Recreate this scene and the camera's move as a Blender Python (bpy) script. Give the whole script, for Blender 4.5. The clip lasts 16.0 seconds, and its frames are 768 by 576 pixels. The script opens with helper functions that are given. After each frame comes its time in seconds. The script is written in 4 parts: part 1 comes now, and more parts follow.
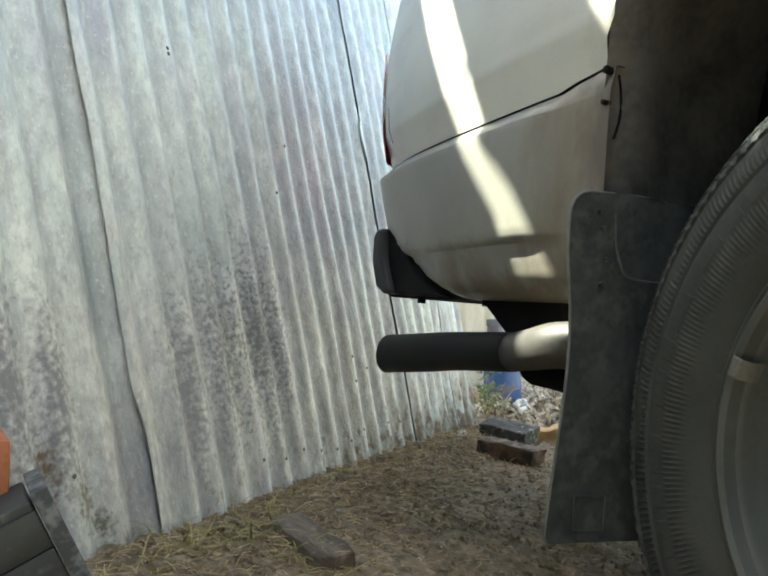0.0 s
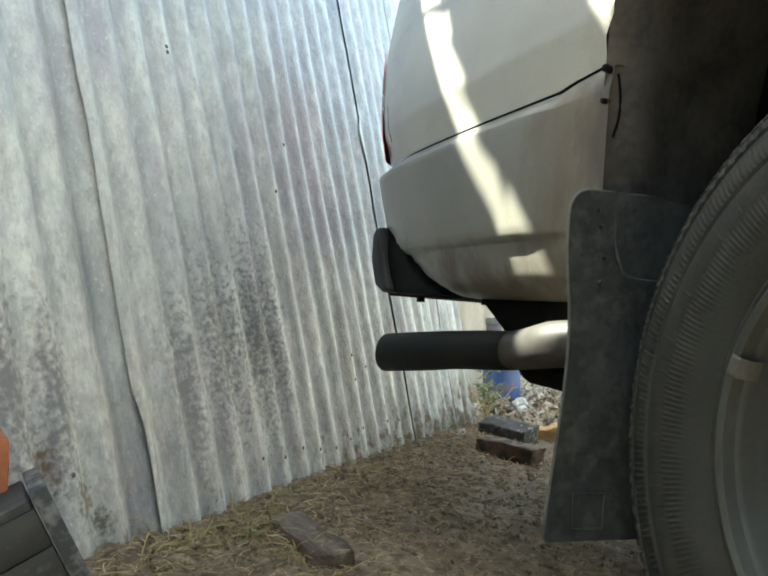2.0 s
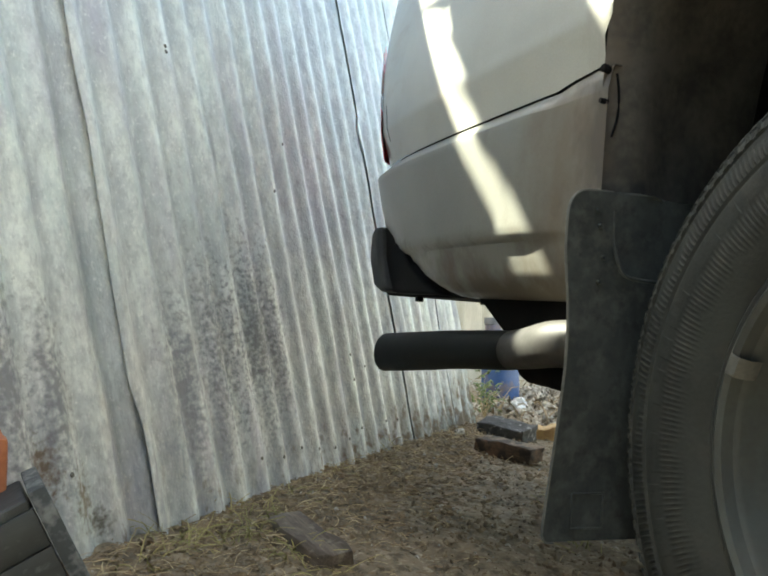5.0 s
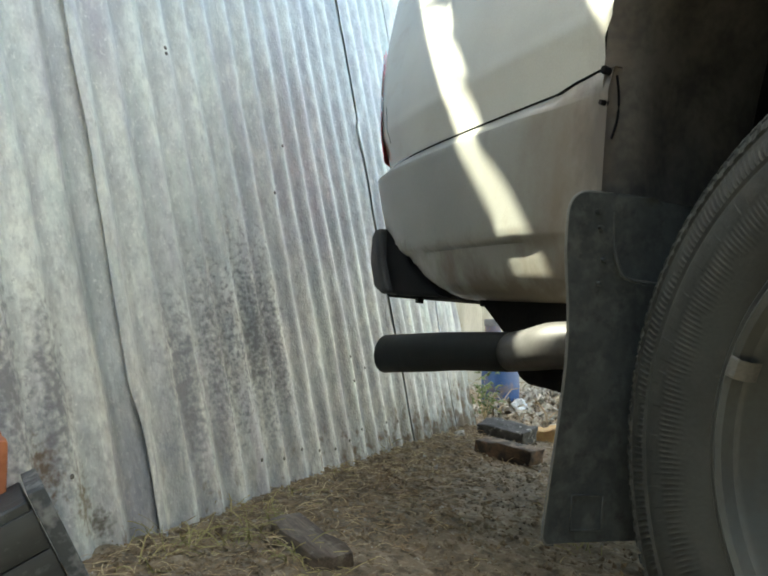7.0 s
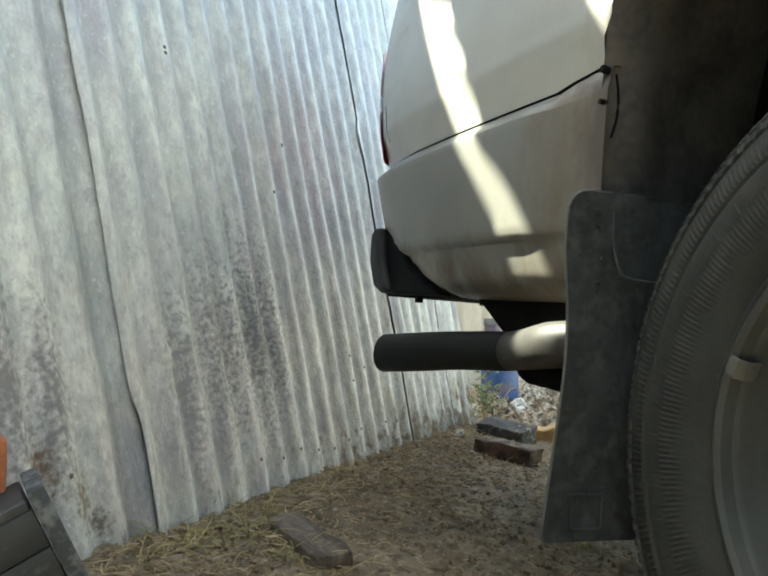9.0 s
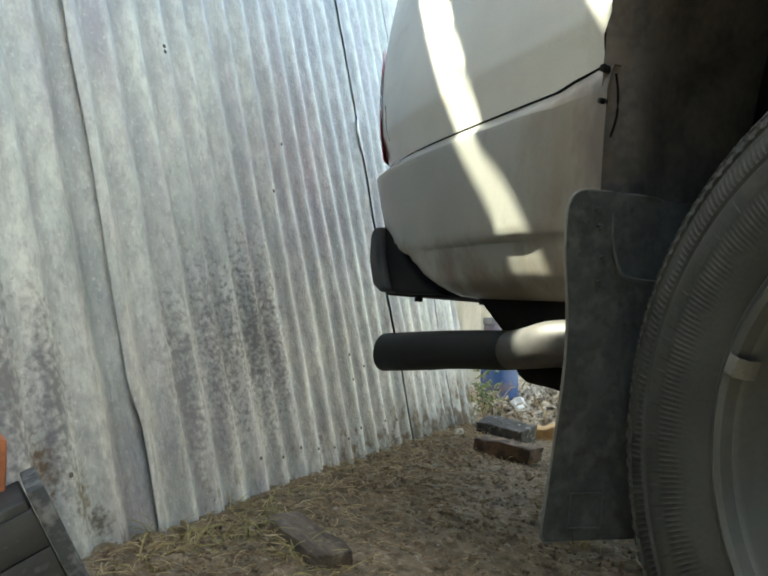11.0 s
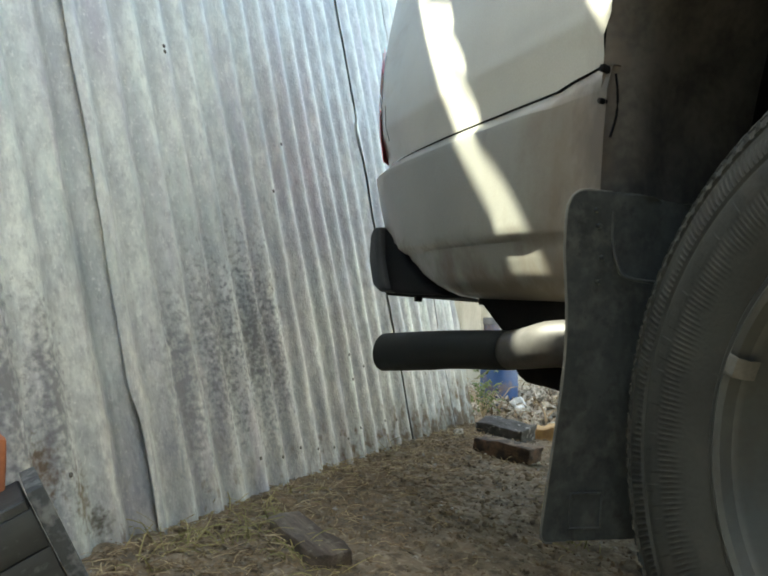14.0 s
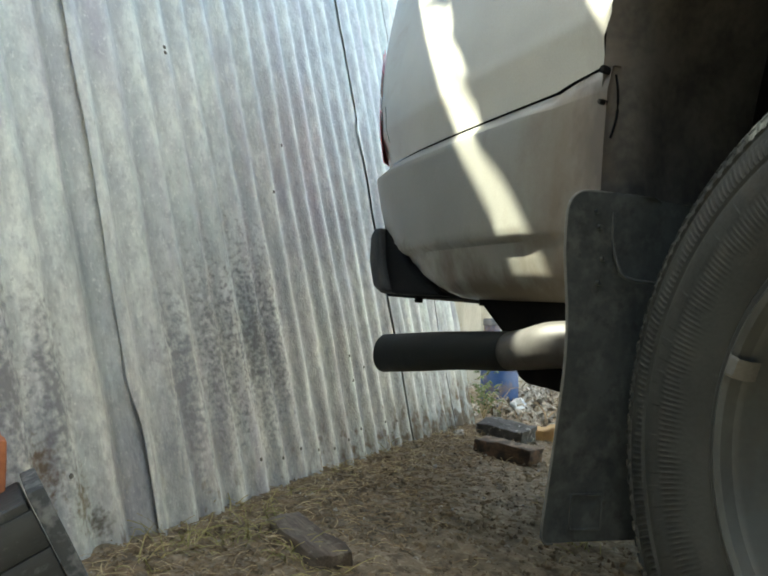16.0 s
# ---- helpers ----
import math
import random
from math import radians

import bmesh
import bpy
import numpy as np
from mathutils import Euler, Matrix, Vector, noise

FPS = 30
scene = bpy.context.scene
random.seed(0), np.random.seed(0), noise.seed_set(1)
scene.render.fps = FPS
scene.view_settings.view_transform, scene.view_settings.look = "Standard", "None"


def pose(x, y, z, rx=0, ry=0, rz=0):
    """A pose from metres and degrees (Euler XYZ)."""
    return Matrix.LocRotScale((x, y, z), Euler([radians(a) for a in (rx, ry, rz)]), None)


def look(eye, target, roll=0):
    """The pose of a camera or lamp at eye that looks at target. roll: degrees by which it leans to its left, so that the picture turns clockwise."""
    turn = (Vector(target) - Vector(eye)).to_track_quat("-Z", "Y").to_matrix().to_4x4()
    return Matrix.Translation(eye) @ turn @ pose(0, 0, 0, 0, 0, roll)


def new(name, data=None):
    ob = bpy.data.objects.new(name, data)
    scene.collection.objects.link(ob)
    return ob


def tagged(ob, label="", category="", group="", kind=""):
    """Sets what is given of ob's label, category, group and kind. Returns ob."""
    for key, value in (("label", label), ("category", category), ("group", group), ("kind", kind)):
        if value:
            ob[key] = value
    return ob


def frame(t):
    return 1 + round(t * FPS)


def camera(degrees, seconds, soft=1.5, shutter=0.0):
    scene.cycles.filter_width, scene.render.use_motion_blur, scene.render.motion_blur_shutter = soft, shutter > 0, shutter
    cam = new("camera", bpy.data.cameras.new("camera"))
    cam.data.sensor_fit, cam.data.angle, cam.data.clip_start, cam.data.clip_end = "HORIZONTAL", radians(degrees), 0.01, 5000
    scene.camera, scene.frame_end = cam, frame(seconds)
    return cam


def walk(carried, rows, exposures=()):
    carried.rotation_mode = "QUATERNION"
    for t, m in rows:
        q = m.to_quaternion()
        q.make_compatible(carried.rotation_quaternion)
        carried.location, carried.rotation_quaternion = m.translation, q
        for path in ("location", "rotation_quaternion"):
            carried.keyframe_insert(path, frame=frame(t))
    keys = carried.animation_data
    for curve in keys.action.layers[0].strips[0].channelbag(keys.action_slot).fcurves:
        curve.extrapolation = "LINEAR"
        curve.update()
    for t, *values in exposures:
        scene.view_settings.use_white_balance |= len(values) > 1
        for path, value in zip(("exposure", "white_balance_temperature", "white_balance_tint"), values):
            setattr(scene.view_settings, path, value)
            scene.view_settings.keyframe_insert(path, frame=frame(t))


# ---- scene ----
cam = camera(52.07, 16.0, soft=2.0)
EYE = (0.0, 0.0, 0.42)
YAW, TILT = 21.0, 1.5


def aim(dx, dy):
    """The held camera's pose, turned by small amounts (thousandths of a radian)."""
    yaw, tilt = radians(YAW) - dx / 1000, radians(TILT) + dy / 1000
    way = Vector((math.sin(yaw) * math.cos(tilt), math.cos(yaw) * math.cos(tilt), math.sin(tilt)))
    return look(EYE, Vector(EYE) + way)


SHAKE = [(0.0, 2.55, -0.06), (0.5, 1.93, -2.12), (1.0, 1.56, -3.93), (1.5, 1.62, -2.8), (2.0, 1.5, -1.74),
         (2.5, 0.5, -2.62), (3.0, 0.19, -3.18), (3.5, -0.06, -3.61), (4.0, -0.69, -3.61), (4.2, -0.6, -3.4),
         (6.3, 0.45, -0.25), (6.5, 0.44, -0.12), (7.0, 0, 0), (7.5, 0, 0), (8.0, -0.31, -0.06), (8.5, -0.75, -0.69),
         (9.0, -0.81, -0.93), (11.5, -1.37, -3.18), (12.0, -1.5, -5.11), (12.5, -1.56, -7.79), (13.0, -1.74, -8.16),
         (13.5, -1.74, -5.67), (14.0, -1.56, -2.12), (14.5, -1.5, -0.19), (15.0, -1.31, 0), (15.5, -1.18, -0.06),
         (16.0, -1.12, -0.87)]
walk(cam, [(t, aim(dx, dy)) for t, dx, dy in SHAKE], exposures=[(0.0, 3.62, 7900, -3.2), (7.5, 3.57, 7900, -3.2), (12.5, 3.47, 7900, -3.2), (16.0, 3.49, 7900, -3.2)])

# ---- light: high sun behind the fence, blue sky over an open yard ----
SUN = Vector((-0.45, 0.15, 0.88)).normalized()
world = bpy.data.worlds.new("sky")
scene.world = world
world.use_nodes = True
wn = world.node_tree.nodes
sky = wn.new("ShaderNodeTexSky")
sky.sky_type, sky.sun_disc = "NISHITA", False
sky.sun_elevation, sky.sun_rotation = math.asin(SUN.z), math.atan2(SUN.x, SUN.y)
sky.dust_density = 2.5
world.node_tree.links.new(sky.outputs[0], wn["Background"].inputs[0])
wn["Background"].inputs[1].default_value = 0.088
sun = new("sun", bpy.data.lights.new("sun", "SUN"))
sun.data.energy, sun.data.angle, sun.data.color = 5.0, radians(0.53), (0.96, 0.98, 1.0)
sun.matrix_world = look(SUN * 30, (0, 0, 0))


# ---- materials ----
PITCH = 0.075


def material(name, base, other=None, rough=0.6, metal=0.0, scale=12.0, bump=0.2, fine=90.0, stretch=(1, 1, 1),
             rough_spread=0.12, coat=0.0, detail=8.0, lo=0.35, hi=0.65, alter=None):
    """A mottled surface: two colours mixed by noise at two scales, with uneven gloss and fine relief."""
    m = bpy.data.materials.new(name)
    m.use_nodes = True
    nt = m.node_tree
    nodes, link = nt.nodes, nt.links.new
    bsdf = nodes["Principled BSDF"]
    tc = nodes.new("ShaderNodeTexCoord")
    mp = nodes.new("ShaderNodeMapping")
    mp.inputs["Scale"].default_value = stretch
    link(tc.outputs["Object"], mp.inputs[0])
    big = nodes.new("ShaderNodeTexNoise")
    big.inputs["Scale"].default_value, big.inputs["Detail"].default_value = scale, detail
    link(mp.outputs[0], big.inputs[0])
    small = nodes.new("ShaderNodeTexNoise")
    small.inputs["Scale"].default_value, small.inputs["Detail"].default_value = fine, 6.0
    link(mp.outputs[0], small.inputs[0])
    ramp = nodes.new("ShaderNodeMapRange")
    ramp.inputs[1].default_value, ramp.inputs[2].default_value = lo, hi
    both = nodes.new("ShaderNodeMath")
    both.operation = "MULTIPLY_ADD"
    both.inputs[1].default_value, both.inputs[2].default_value = 0.45, -0.225
    link(small.outputs[0], both.inputs[0])
    add = nodes.new("ShaderNodeMath")
    link(big.outputs[0], add.inputs[0])
    link(both.outputs[0], add.inputs[1])
    link(add.outputs[0], ramp.inputs[0])
    mix = nodes.new("ShaderNodeMix")
    mix.data_type = "RGBA"
    other = other or tuple(c * 0.7 for c in base)
    mix.inputs[6].default_value, mix.inputs[7].default_value = (*base, 1), (*other, 1)
    link(ramp.outputs[0], mix.inputs[0])
    link(mix.outputs[2], bsdf.inputs["Base Color"])
    rr = nodes.new("ShaderNodeMapRange")
    rr.inputs[3].default_value, rr.inputs[4].default_value = rough - rough_spread, min(1.0, rough + rough_spread)
    link(add.outputs[0], rr.inputs[0])
    link(rr.outputs[0], bsdf.inputs["Roughness"])
    bsdf.inputs["Metallic"].default_value = metal
    bsdf.inputs["Coat Weight"].default_value = coat
    bsdf.inputs["Coat Roughness"].default_value = 0.12
    if bump:
        bp = nodes.new("ShaderNodeBump")
        bp.inputs["Strength"].default_value, bp.inputs["Distance"].default_value = bump, 0.004
        link(add.outputs[0], bp.inputs["Height"])
        link(bp.outputs[0], bsdf.inputs["Normal"])
    return m


def overlay(m, colour, scale, lo, hi, stretch=(1, 1, 1), axis=None, a=0.0, b=1.0, seed=0.0, rough=None, top=1.0, lift=0.22, valley=0.0):
    """Lays dirt, stains or painted rib shading over a material: noise patches, held to a stretch a..b of one axis of
    the thing.
    """
    nt = m.node_tree
    nodes, link = nt.nodes, nt.links.new
    bsdf = nodes["Principled BSDF"]
    tc = nodes.new("ShaderNodeTexCoord")
    mp = nodes.new("ShaderNodeMapping")
    mp.inputs["Scale"].default_value, mp.inputs["Location"].default_value = stretch, (seed, seed * 0.7, 0)
    link(tc.outputs["Object"], mp.inputs[0])
    no = nodes.new("ShaderNodeTexNoise")
    no.inputs["Scale"].default_value, no.inputs["Detail"].default_value, no.inputs["Roughness"].default_value = scale, 9.0, 0.62
    link(mp.outputs[0], no.inputs[0])
    value = no.outputs[0]
    if axis is not None:
        sep = nodes.new("ShaderNodeSeparateXYZ")
        link(tc.outputs["Object"], sep.inputs[0])
        fall = nodes.new("ShaderNodeMapRange")
        fall.inputs[1].default_value, fall.inputs[2].default_value = a, b
        fall.inputs[3].default_value, fall.inputs[4].default_value = lift, -0.3
        link(sep.outputs[axis], fall.inputs[0])
        plus = nodes.new("ShaderNodeMath")
        link(value, plus.inputs[0])
        link(fall.outputs[0], plus.inputs[1])
        value = plus.outputs[0]
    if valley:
        # rib shading and some dirt painted into the troughs of a corrugated sheet
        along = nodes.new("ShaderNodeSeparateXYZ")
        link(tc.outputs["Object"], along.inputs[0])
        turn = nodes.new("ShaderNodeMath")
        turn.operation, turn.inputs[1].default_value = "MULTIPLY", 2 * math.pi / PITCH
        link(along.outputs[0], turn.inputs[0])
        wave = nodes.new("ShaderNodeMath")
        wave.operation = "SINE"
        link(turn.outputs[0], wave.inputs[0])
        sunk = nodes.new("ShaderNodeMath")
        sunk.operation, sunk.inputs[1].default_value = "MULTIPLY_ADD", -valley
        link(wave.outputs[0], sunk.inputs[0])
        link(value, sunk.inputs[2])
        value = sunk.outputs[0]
    ramp = nodes.new("ShaderNodeMapRange")
    ramp.inputs[1].default_value, ramp.inputs[2].default_value, ramp.inputs[4].default_value = lo, hi, top
    link(value, ramp.inputs[0])
    old = bsdf.inputs["Base Color"].links[0].from_socket
    mix = nodes.new("ShaderNodeMix")
    mix.data_type = "RGBA"
    link(ramp.outputs[0], mix.inputs[0])
    link(old, mix.inputs[6])
    mix.inputs[7].default_value = (*colour, 1)
    link(mix.outputs[2], bsdf.inputs["Base Color"])
    if rough is not None:
        old = bsdf.inputs["Roughness"].links[0].from_socket
        mr = nodes.new("ShaderNodeMix")
        link(ramp.outputs[0], mr.inputs[0])
        link(old, mr.inputs[2])
        mr.inputs[3].default_value = rough
        link(mr.outputs[0], bsdf.inputs["Roughness"])
        if bsdf.inputs["Metallic"].default_value > 0:
            mm = nodes.new("ShaderNodeMix")
            link(ramp.outputs[0], mm.inputs[0])
            mm.inputs[2].default_value, mm.inputs[3].default_value = bsdf.inputs["Metallic"].default_value, 0.0
            link(mm.outputs[0], bsdf.inputs["Metallic"])
    return m


def patch(m, colour, centre, size, scale=30.0):
    """One ragged stain about a place on the thing."""
    nt = m.node_tree
    nodes, link = nt.nodes, nt.links.new
    bsdf = nodes["Principled BSDF"]
    tc = nodes.new("ShaderNodeTexCoord")
    mp = nodes.new("ShaderNodeMapping")
    mp.vector_type = "TEXTURE"
    mp.inputs["Location"].default_value, mp.inputs["Scale"].default_value = centre, size
    link(tc.outputs["Object"], mp.inputs[0])
    ln = nodes.new("ShaderNodeVectorMath")
    ln.operation = "LENGTH"
    link(mp.outputs[0], ln.inputs[0])
    no = nodes.new("ShaderNodeTexNoise")
    no.inputs["Scale"].default_value, no.inputs["Detail"].default_value = scale, 8.0
    link(tc.outputs["Object"], no.inputs[0])
    ad = nodes.new("ShaderNodeMath")
    ad.operation = "MULTIPLY_ADD"
    ad.inputs[1].default_value = 3.2
    link(no.outputs[0], ad.inputs[0])
    link(ln.outputs["Value"], ad.inputs[2])
    ramp = nodes.new("ShaderNodeMapRange")
    ramp.inputs[1].default_value, ramp.inputs[2].default_value = 1.7, 2.7
    ramp.inputs[3].default_value, ramp.inputs[4].default_value = 0.85, 0.0
    link(ad.outputs[0], ramp.inputs[0])
    old = bsdf.inputs["Base Color"].links[0].from_socket
    mix = nodes.new("ShaderNodeMix")
    mix.data_type = "RGBA"
    link(ramp.outputs[0], mix.inputs[0])
    link(old, mix.inputs[6])
    mix.inputs[7].default_value = (*colour, 1)
    link(mix.outputs[2], bsdf.inputs["Base Color"])


ZINC = material("galvanised_steel", (0.80, 0.84, 0.82), (0.62, 0.655, 0.655), rough=0.60, metal=0.42, scale=42, fine=230, bump=0.65, stretch=(1.4, 0.7, 1), lo=0.36, hi=0.64)
overlay(ZINC, (0.47, 0.46, 0.535), 2.6, 0.45, 0.68, stretch=(5.0, 0.9, 1), seed=8, top=0.8)
overlay(ZINC, (0.52, 0.60, 0.60), 3.4, 0.48, 0.66, stretch=(6.0, 0.8, 1), seed=17, top=0.8)
# darker troughs: rib shading put into the colour along with dirt
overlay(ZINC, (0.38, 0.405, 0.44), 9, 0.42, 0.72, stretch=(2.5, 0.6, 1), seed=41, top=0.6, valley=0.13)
overlay(ZINC, (0.27, 0.285, 0.32), 80, 0.47, 0.68, stretch=(1.4, 0.6, 1), axis=1, a=0.0, b=2.0, seed=14, rough=0.7, top=0.42, lift=0.05)
overlay(ZINC, (0.90, 0.91, 0.89), 150, 0.56, 0.70, stretch=(1.2, 0.8, 1), seed=3, top=0.55)
overlay(ZINC, (0.88, 0.89, 0.87), 26, 0.58, 0.72, stretch=(2.0, 0.7, 1), seed=23, top=0.55)
overlay(ZINC, (0.17, 0.18, 0.22), 3.0, 0.48, 0.72, stretch=(9.0, 1.0, 1), axis=1, a=0.1, b=0.9, seed=31, rough=0.7, top=0.5, lift=0.09)
overlay(ZINC, (0.36, 0.345, 0.29), 14, 0.44, 0.72, stretch=(2.0, 0.7, 1), axis=1, a=-0.2, b=0.24, seed=5, rough=0.9, top=0.75, lift=0.20)
overlay(ZINC, (0.15, 0.10, 0.06), 30, 0.54, 0.68, stretch=(1.5, 0.8, 1), axis=1, a=-0.2, b=0.24, seed=21, rough=0.95, top=0.85, lift=0.20)
patch(ZINC, (0.12, 0.07, 0.035), (-0.165, 0.145, 0.0), (0.026, 0.05, 0.2), 110)
patch(ZINC, (0.16, 0.12, 0.07), (-0.11, 0.09, 0.0), (0.02, 0.045, 0.2), 120)
patch(ZINC, (0.11, 0.10, 0.08), (-0.085, 0.05, 0.0), (0.016, 0.025, 0.2), 120)
patch(ZINC, (0.17, 0.18, 0.20), (0.40, 0.25, 0.0), (0.09, 0.19, 0.3), 110)
patch(ZINC, (0.20, 0.21, 0.23), (0.26, 0.24, 0.0), (0.06, 0.18, 0.3), 110)
patch(ZINC, (0.24, 0.25, 0.285), (0.14, 0.20, 0.0), (0.05, 0.16, 0.3), 90)
patch(ZINC, (0.20, 0.21, 0.24), (-0.21, 0.27, 0.0), (0.04, 0.16, 0.3), 90)
patch(ZINC, (0.20, 0.21, 0.24), (-0.13, 0.24, 0.0), (0.03, 0.13, 0.3), 90)
PAINT = material("champagne_paint", (0.36, 0.355, 0.315), (0.315, 0.31, 0.275), rough=0.34, metal=0.35, scale=5, fine=400, bump=0.015, coat=0.6, rough_spread=0.06)
overlay(PAINT, (0.30, 0.26, 0.19), 7, 0.55, 0.85, stretch=(1, 1, 2), seed=2, rough=0.7, top=0.45)
# body paint darkened to put the bumper's shade into the colour
SHADED_BUMPER_PAINT = material("shaded_bumper_paint", (0.157, 0.156, 0.138), (0.134, 0.132, 0.115), rough=0.38, metal=0.3, scale=6, fine=300, bump=0.02, coat=0.45, rough_spread=0.06)
overlay(SHADED_BUMPER_PAINT, (0.088, 0.071, 0.048), 10, 0.38, 0.60, stretch=(1, 1, 0.7), axis=2, a=0.42, b=0.62, seed=4, rough=0.85, top=0.85)
overlay(SHADED_BUMPER_PAINT, (0.10, 0.078, 0.055), 9, 0.40, 0.75, stretch=(1, 1, 0.6), axis=1, a=1.36, b=1.66, seed=12, rough=0.8, top=0.75, lift=0.16)
overlay(SHADED_BUMPER_PAINT, (0.045, 0.038, 0.032), 14, 0.45, 0.72, stretch=(1, 1, 0.6), axis=1, a=1.325, b=1.46, seed=19, rough=0.9, top=0.9, lift=0.3)
overlay(PAINT, (0.15, 0.125, 0.09), 9, 0.45, 0.8, stretch=(1, 1, 0.6), axis=1, a=1.33, b=1.5, seed=13, rough=0.7, top=0.6, lift=0.1)
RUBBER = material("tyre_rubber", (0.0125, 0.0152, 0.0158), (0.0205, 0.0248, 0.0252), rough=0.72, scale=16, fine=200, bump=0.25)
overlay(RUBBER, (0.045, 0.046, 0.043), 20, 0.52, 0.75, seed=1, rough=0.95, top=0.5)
# paler grey from the outer sidewall in to the tread
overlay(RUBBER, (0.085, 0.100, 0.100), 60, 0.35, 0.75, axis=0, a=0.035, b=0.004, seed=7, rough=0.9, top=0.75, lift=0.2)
FLAP = material("flap_rubber", (0.020, 0.0255, 0.0285), (0.036, 0.044, 0.047), rough=0.6, scale=22, fine=140, bump=0.4)
overlay(FLAP, (0.085, 0.094, 0.095), 45, 0.50, 0.72, seed=6, rough=0.95, top=0.5)
overlay(FLAP, (0.012, 0.013, 0.014), 40, 0.55, 0.68, seed=16, top=0.7)
# paler copy of the flap rubber: the edge highlight is in the colour
BEAD = material("highlit_rubber_edge", (0.085, 0.092, 0.092), (0.05, 0.055, 0.055), rough=0.6, scale=30, fine=160, bump=0.2)
LINER = material("liner_plastic", (0.036, 0.038, 0.038), (0.078, 0.077, 0.073), rough=0.85, scale=14, fine=90, bump=0.4)
BLACK = material("black_plastic", (0.0028, 0.003, 0.0034), (0.005, 0.0053, 0.0058), rough=0.6, scale=20, fine=200, bump=0.1)
UNDER = material("underseal", (0.004, 0.004, 0.004), (0.009, 0.008, 0.007), rough=0.95, scale=14, fine=80, bump=0.5)
overlay(LINER, (0.085, 0.072, 0.06), 16, 0.45, 0.70, axis=0, a=-0.80, b=-0.74, seed=5, rough=0.95, top=0.6, lift=0.12)
STEP = material("grey_plastic", (0.033, 0.036, 0.039), (0.022, 0.024, 0.026), rough=0.55, scale=20, fine=220, bump=0.15)
RIM = material("wheel_steel", (0.034, 0.044, 0.047), (0.025, 0.031, 0.033), rough=0.6, metal=0.3, scale=9, fine=140, bump=0.06)
overlay(RIM, (0.045, 0.043, 0.037), 12, 0.5, 0.75, seed=9, rough=0.9, top=0.6)
LEAD = material("weight_lead", (0.075, 0.08, 0.078), rough=0.65, metal=0.3, scale=60, fine=300, bump=0.2)
EXHAUST = material("exhaust_steel", (0.052, 0.050, 0.047), (0.034, 0.032, 0.029), rough=0.45, metal=0.35, scale=16, fine=150, bump=0.1)
TIP = material("sooty_tip", (0.006, 0.0075, 0.007), (0.013, 0.0145, 0.014), rough=0.55, metal=0.3, scale=24, fine=240, bump=0.08)
SOIL = material("trodden_soil", (0.165, 0.125, 0.083), (0.27, 0.215, 0.15), rough=0.95, scale=9, fine=150, bump=1.0, detail=12)
overlay(SOIL, (0.085, 0.064, 0.04), 3.2, 0.5, 0.72, seed=4, top=0.6)
overlay(SOIL, (0.085, 0.064, 0.038), 34, 0.48, 0.62, seed=9, top=0.85)
overlay(SOIL, (0.42, 0.36, 0.25), 75, 0.60, 0.68, seed=15, top=0.6)
overlay(SOIL, (0.42, 0.36, 0.26), 60, 0.54, 0.70, seed=7, top=0.7)
STRAW = material("dry_straw", (0.52, 0.42, 0.25), (0.27, 0.195, 0.11), rough=0.85, scale=30, fine=200, bump=0.1)
LITTER = material("leaf_litter", (0.27, 0.20, 0.125), (0.14, 0.10, 0.06), rough=0.9, scale=25, fine=200, bump=0.2)
GRASS = material("grass_blade", (0.22, 0.215, 0.07), (0.40, 0.33, 0.15), rough=0.7, scale=14, fine=80, bump=0.1)
STONE = material("pebble_stone", (0.42, 0.40, 0.37), (0.26, 0.24, 0.21), rough=0.85, scale=30, fine=200, bump=0.3)
WOOD_GREY = material("weathered_wood", (0.22, 0.17, 0.125), (0.11, 0.083, 0.06), rough=0.85, scale=9, fine=70, bump=0.6, stretch=(0.35, 3, 3))
WOOD_OLD = material("sunken_plank_wood", (0.16, 0.128, 0.10), (0.07, 0.056, 0.044), rough=0.9, scale=11, fine=90, bump=0.8, stretch=(0.4, 3, 3))
overlay(WOOD_OLD, (0.25, 0.22, 0.18), 50, 0.56, 0.68, seed=3, top=0.6)
WOOD_DARK = material("old_beam_wood", (0.15, 0.085, 0.05), (0.07, 0.045, 0.03), rough=0.85, scale=10, fine=80, bump=0.7, stretch=(0.4, 3, 3))
WOOD_TOP = material("beam_top_wood", (0.26, 0.19, 0.13), (0.15, 0.11, 0.075), rough=0.85, scale=12, fine=90, bump=0.5, stretch=(0.4, 3, 3))
CHAR = material("charred_block", (0.03, 0.029, 0.028), (0.075, 0.073, 0.07), rough=0.9, scale=26, fine=120, bump=0.8)
overlay(CHAR, (0.36, 0.36, 0.34), 55, 0.58, 0.64, seed=3, top=0.7)
OCHRE = material("ochre_wood", (0.46, 0.31, 0.14), (0.32, 0.2, 0.1), rough=0.8, scale=14, fine=90, bump=0.4)
SLATE = material("dark_painted_wood", (0.019, 0.024, 0.027), (0.034, 0.040, 0.042), rough=0.6, scale=10, fine=70, bump=0.5, stretch=(0.5, 2, 2))
overlay(SLATE, (0.11, 0.12, 0.12), 60, 0.58, 0.68, seed=4, rough=0.8, top=0.6)
EDGE = material("worn_grey_wood", (0.035, 0.042, 0.047), (0.15, 0.16, 0.165), rough=0.75, scale=55, fine=160, bump=0.6, lo=0.42, hi=0.66)
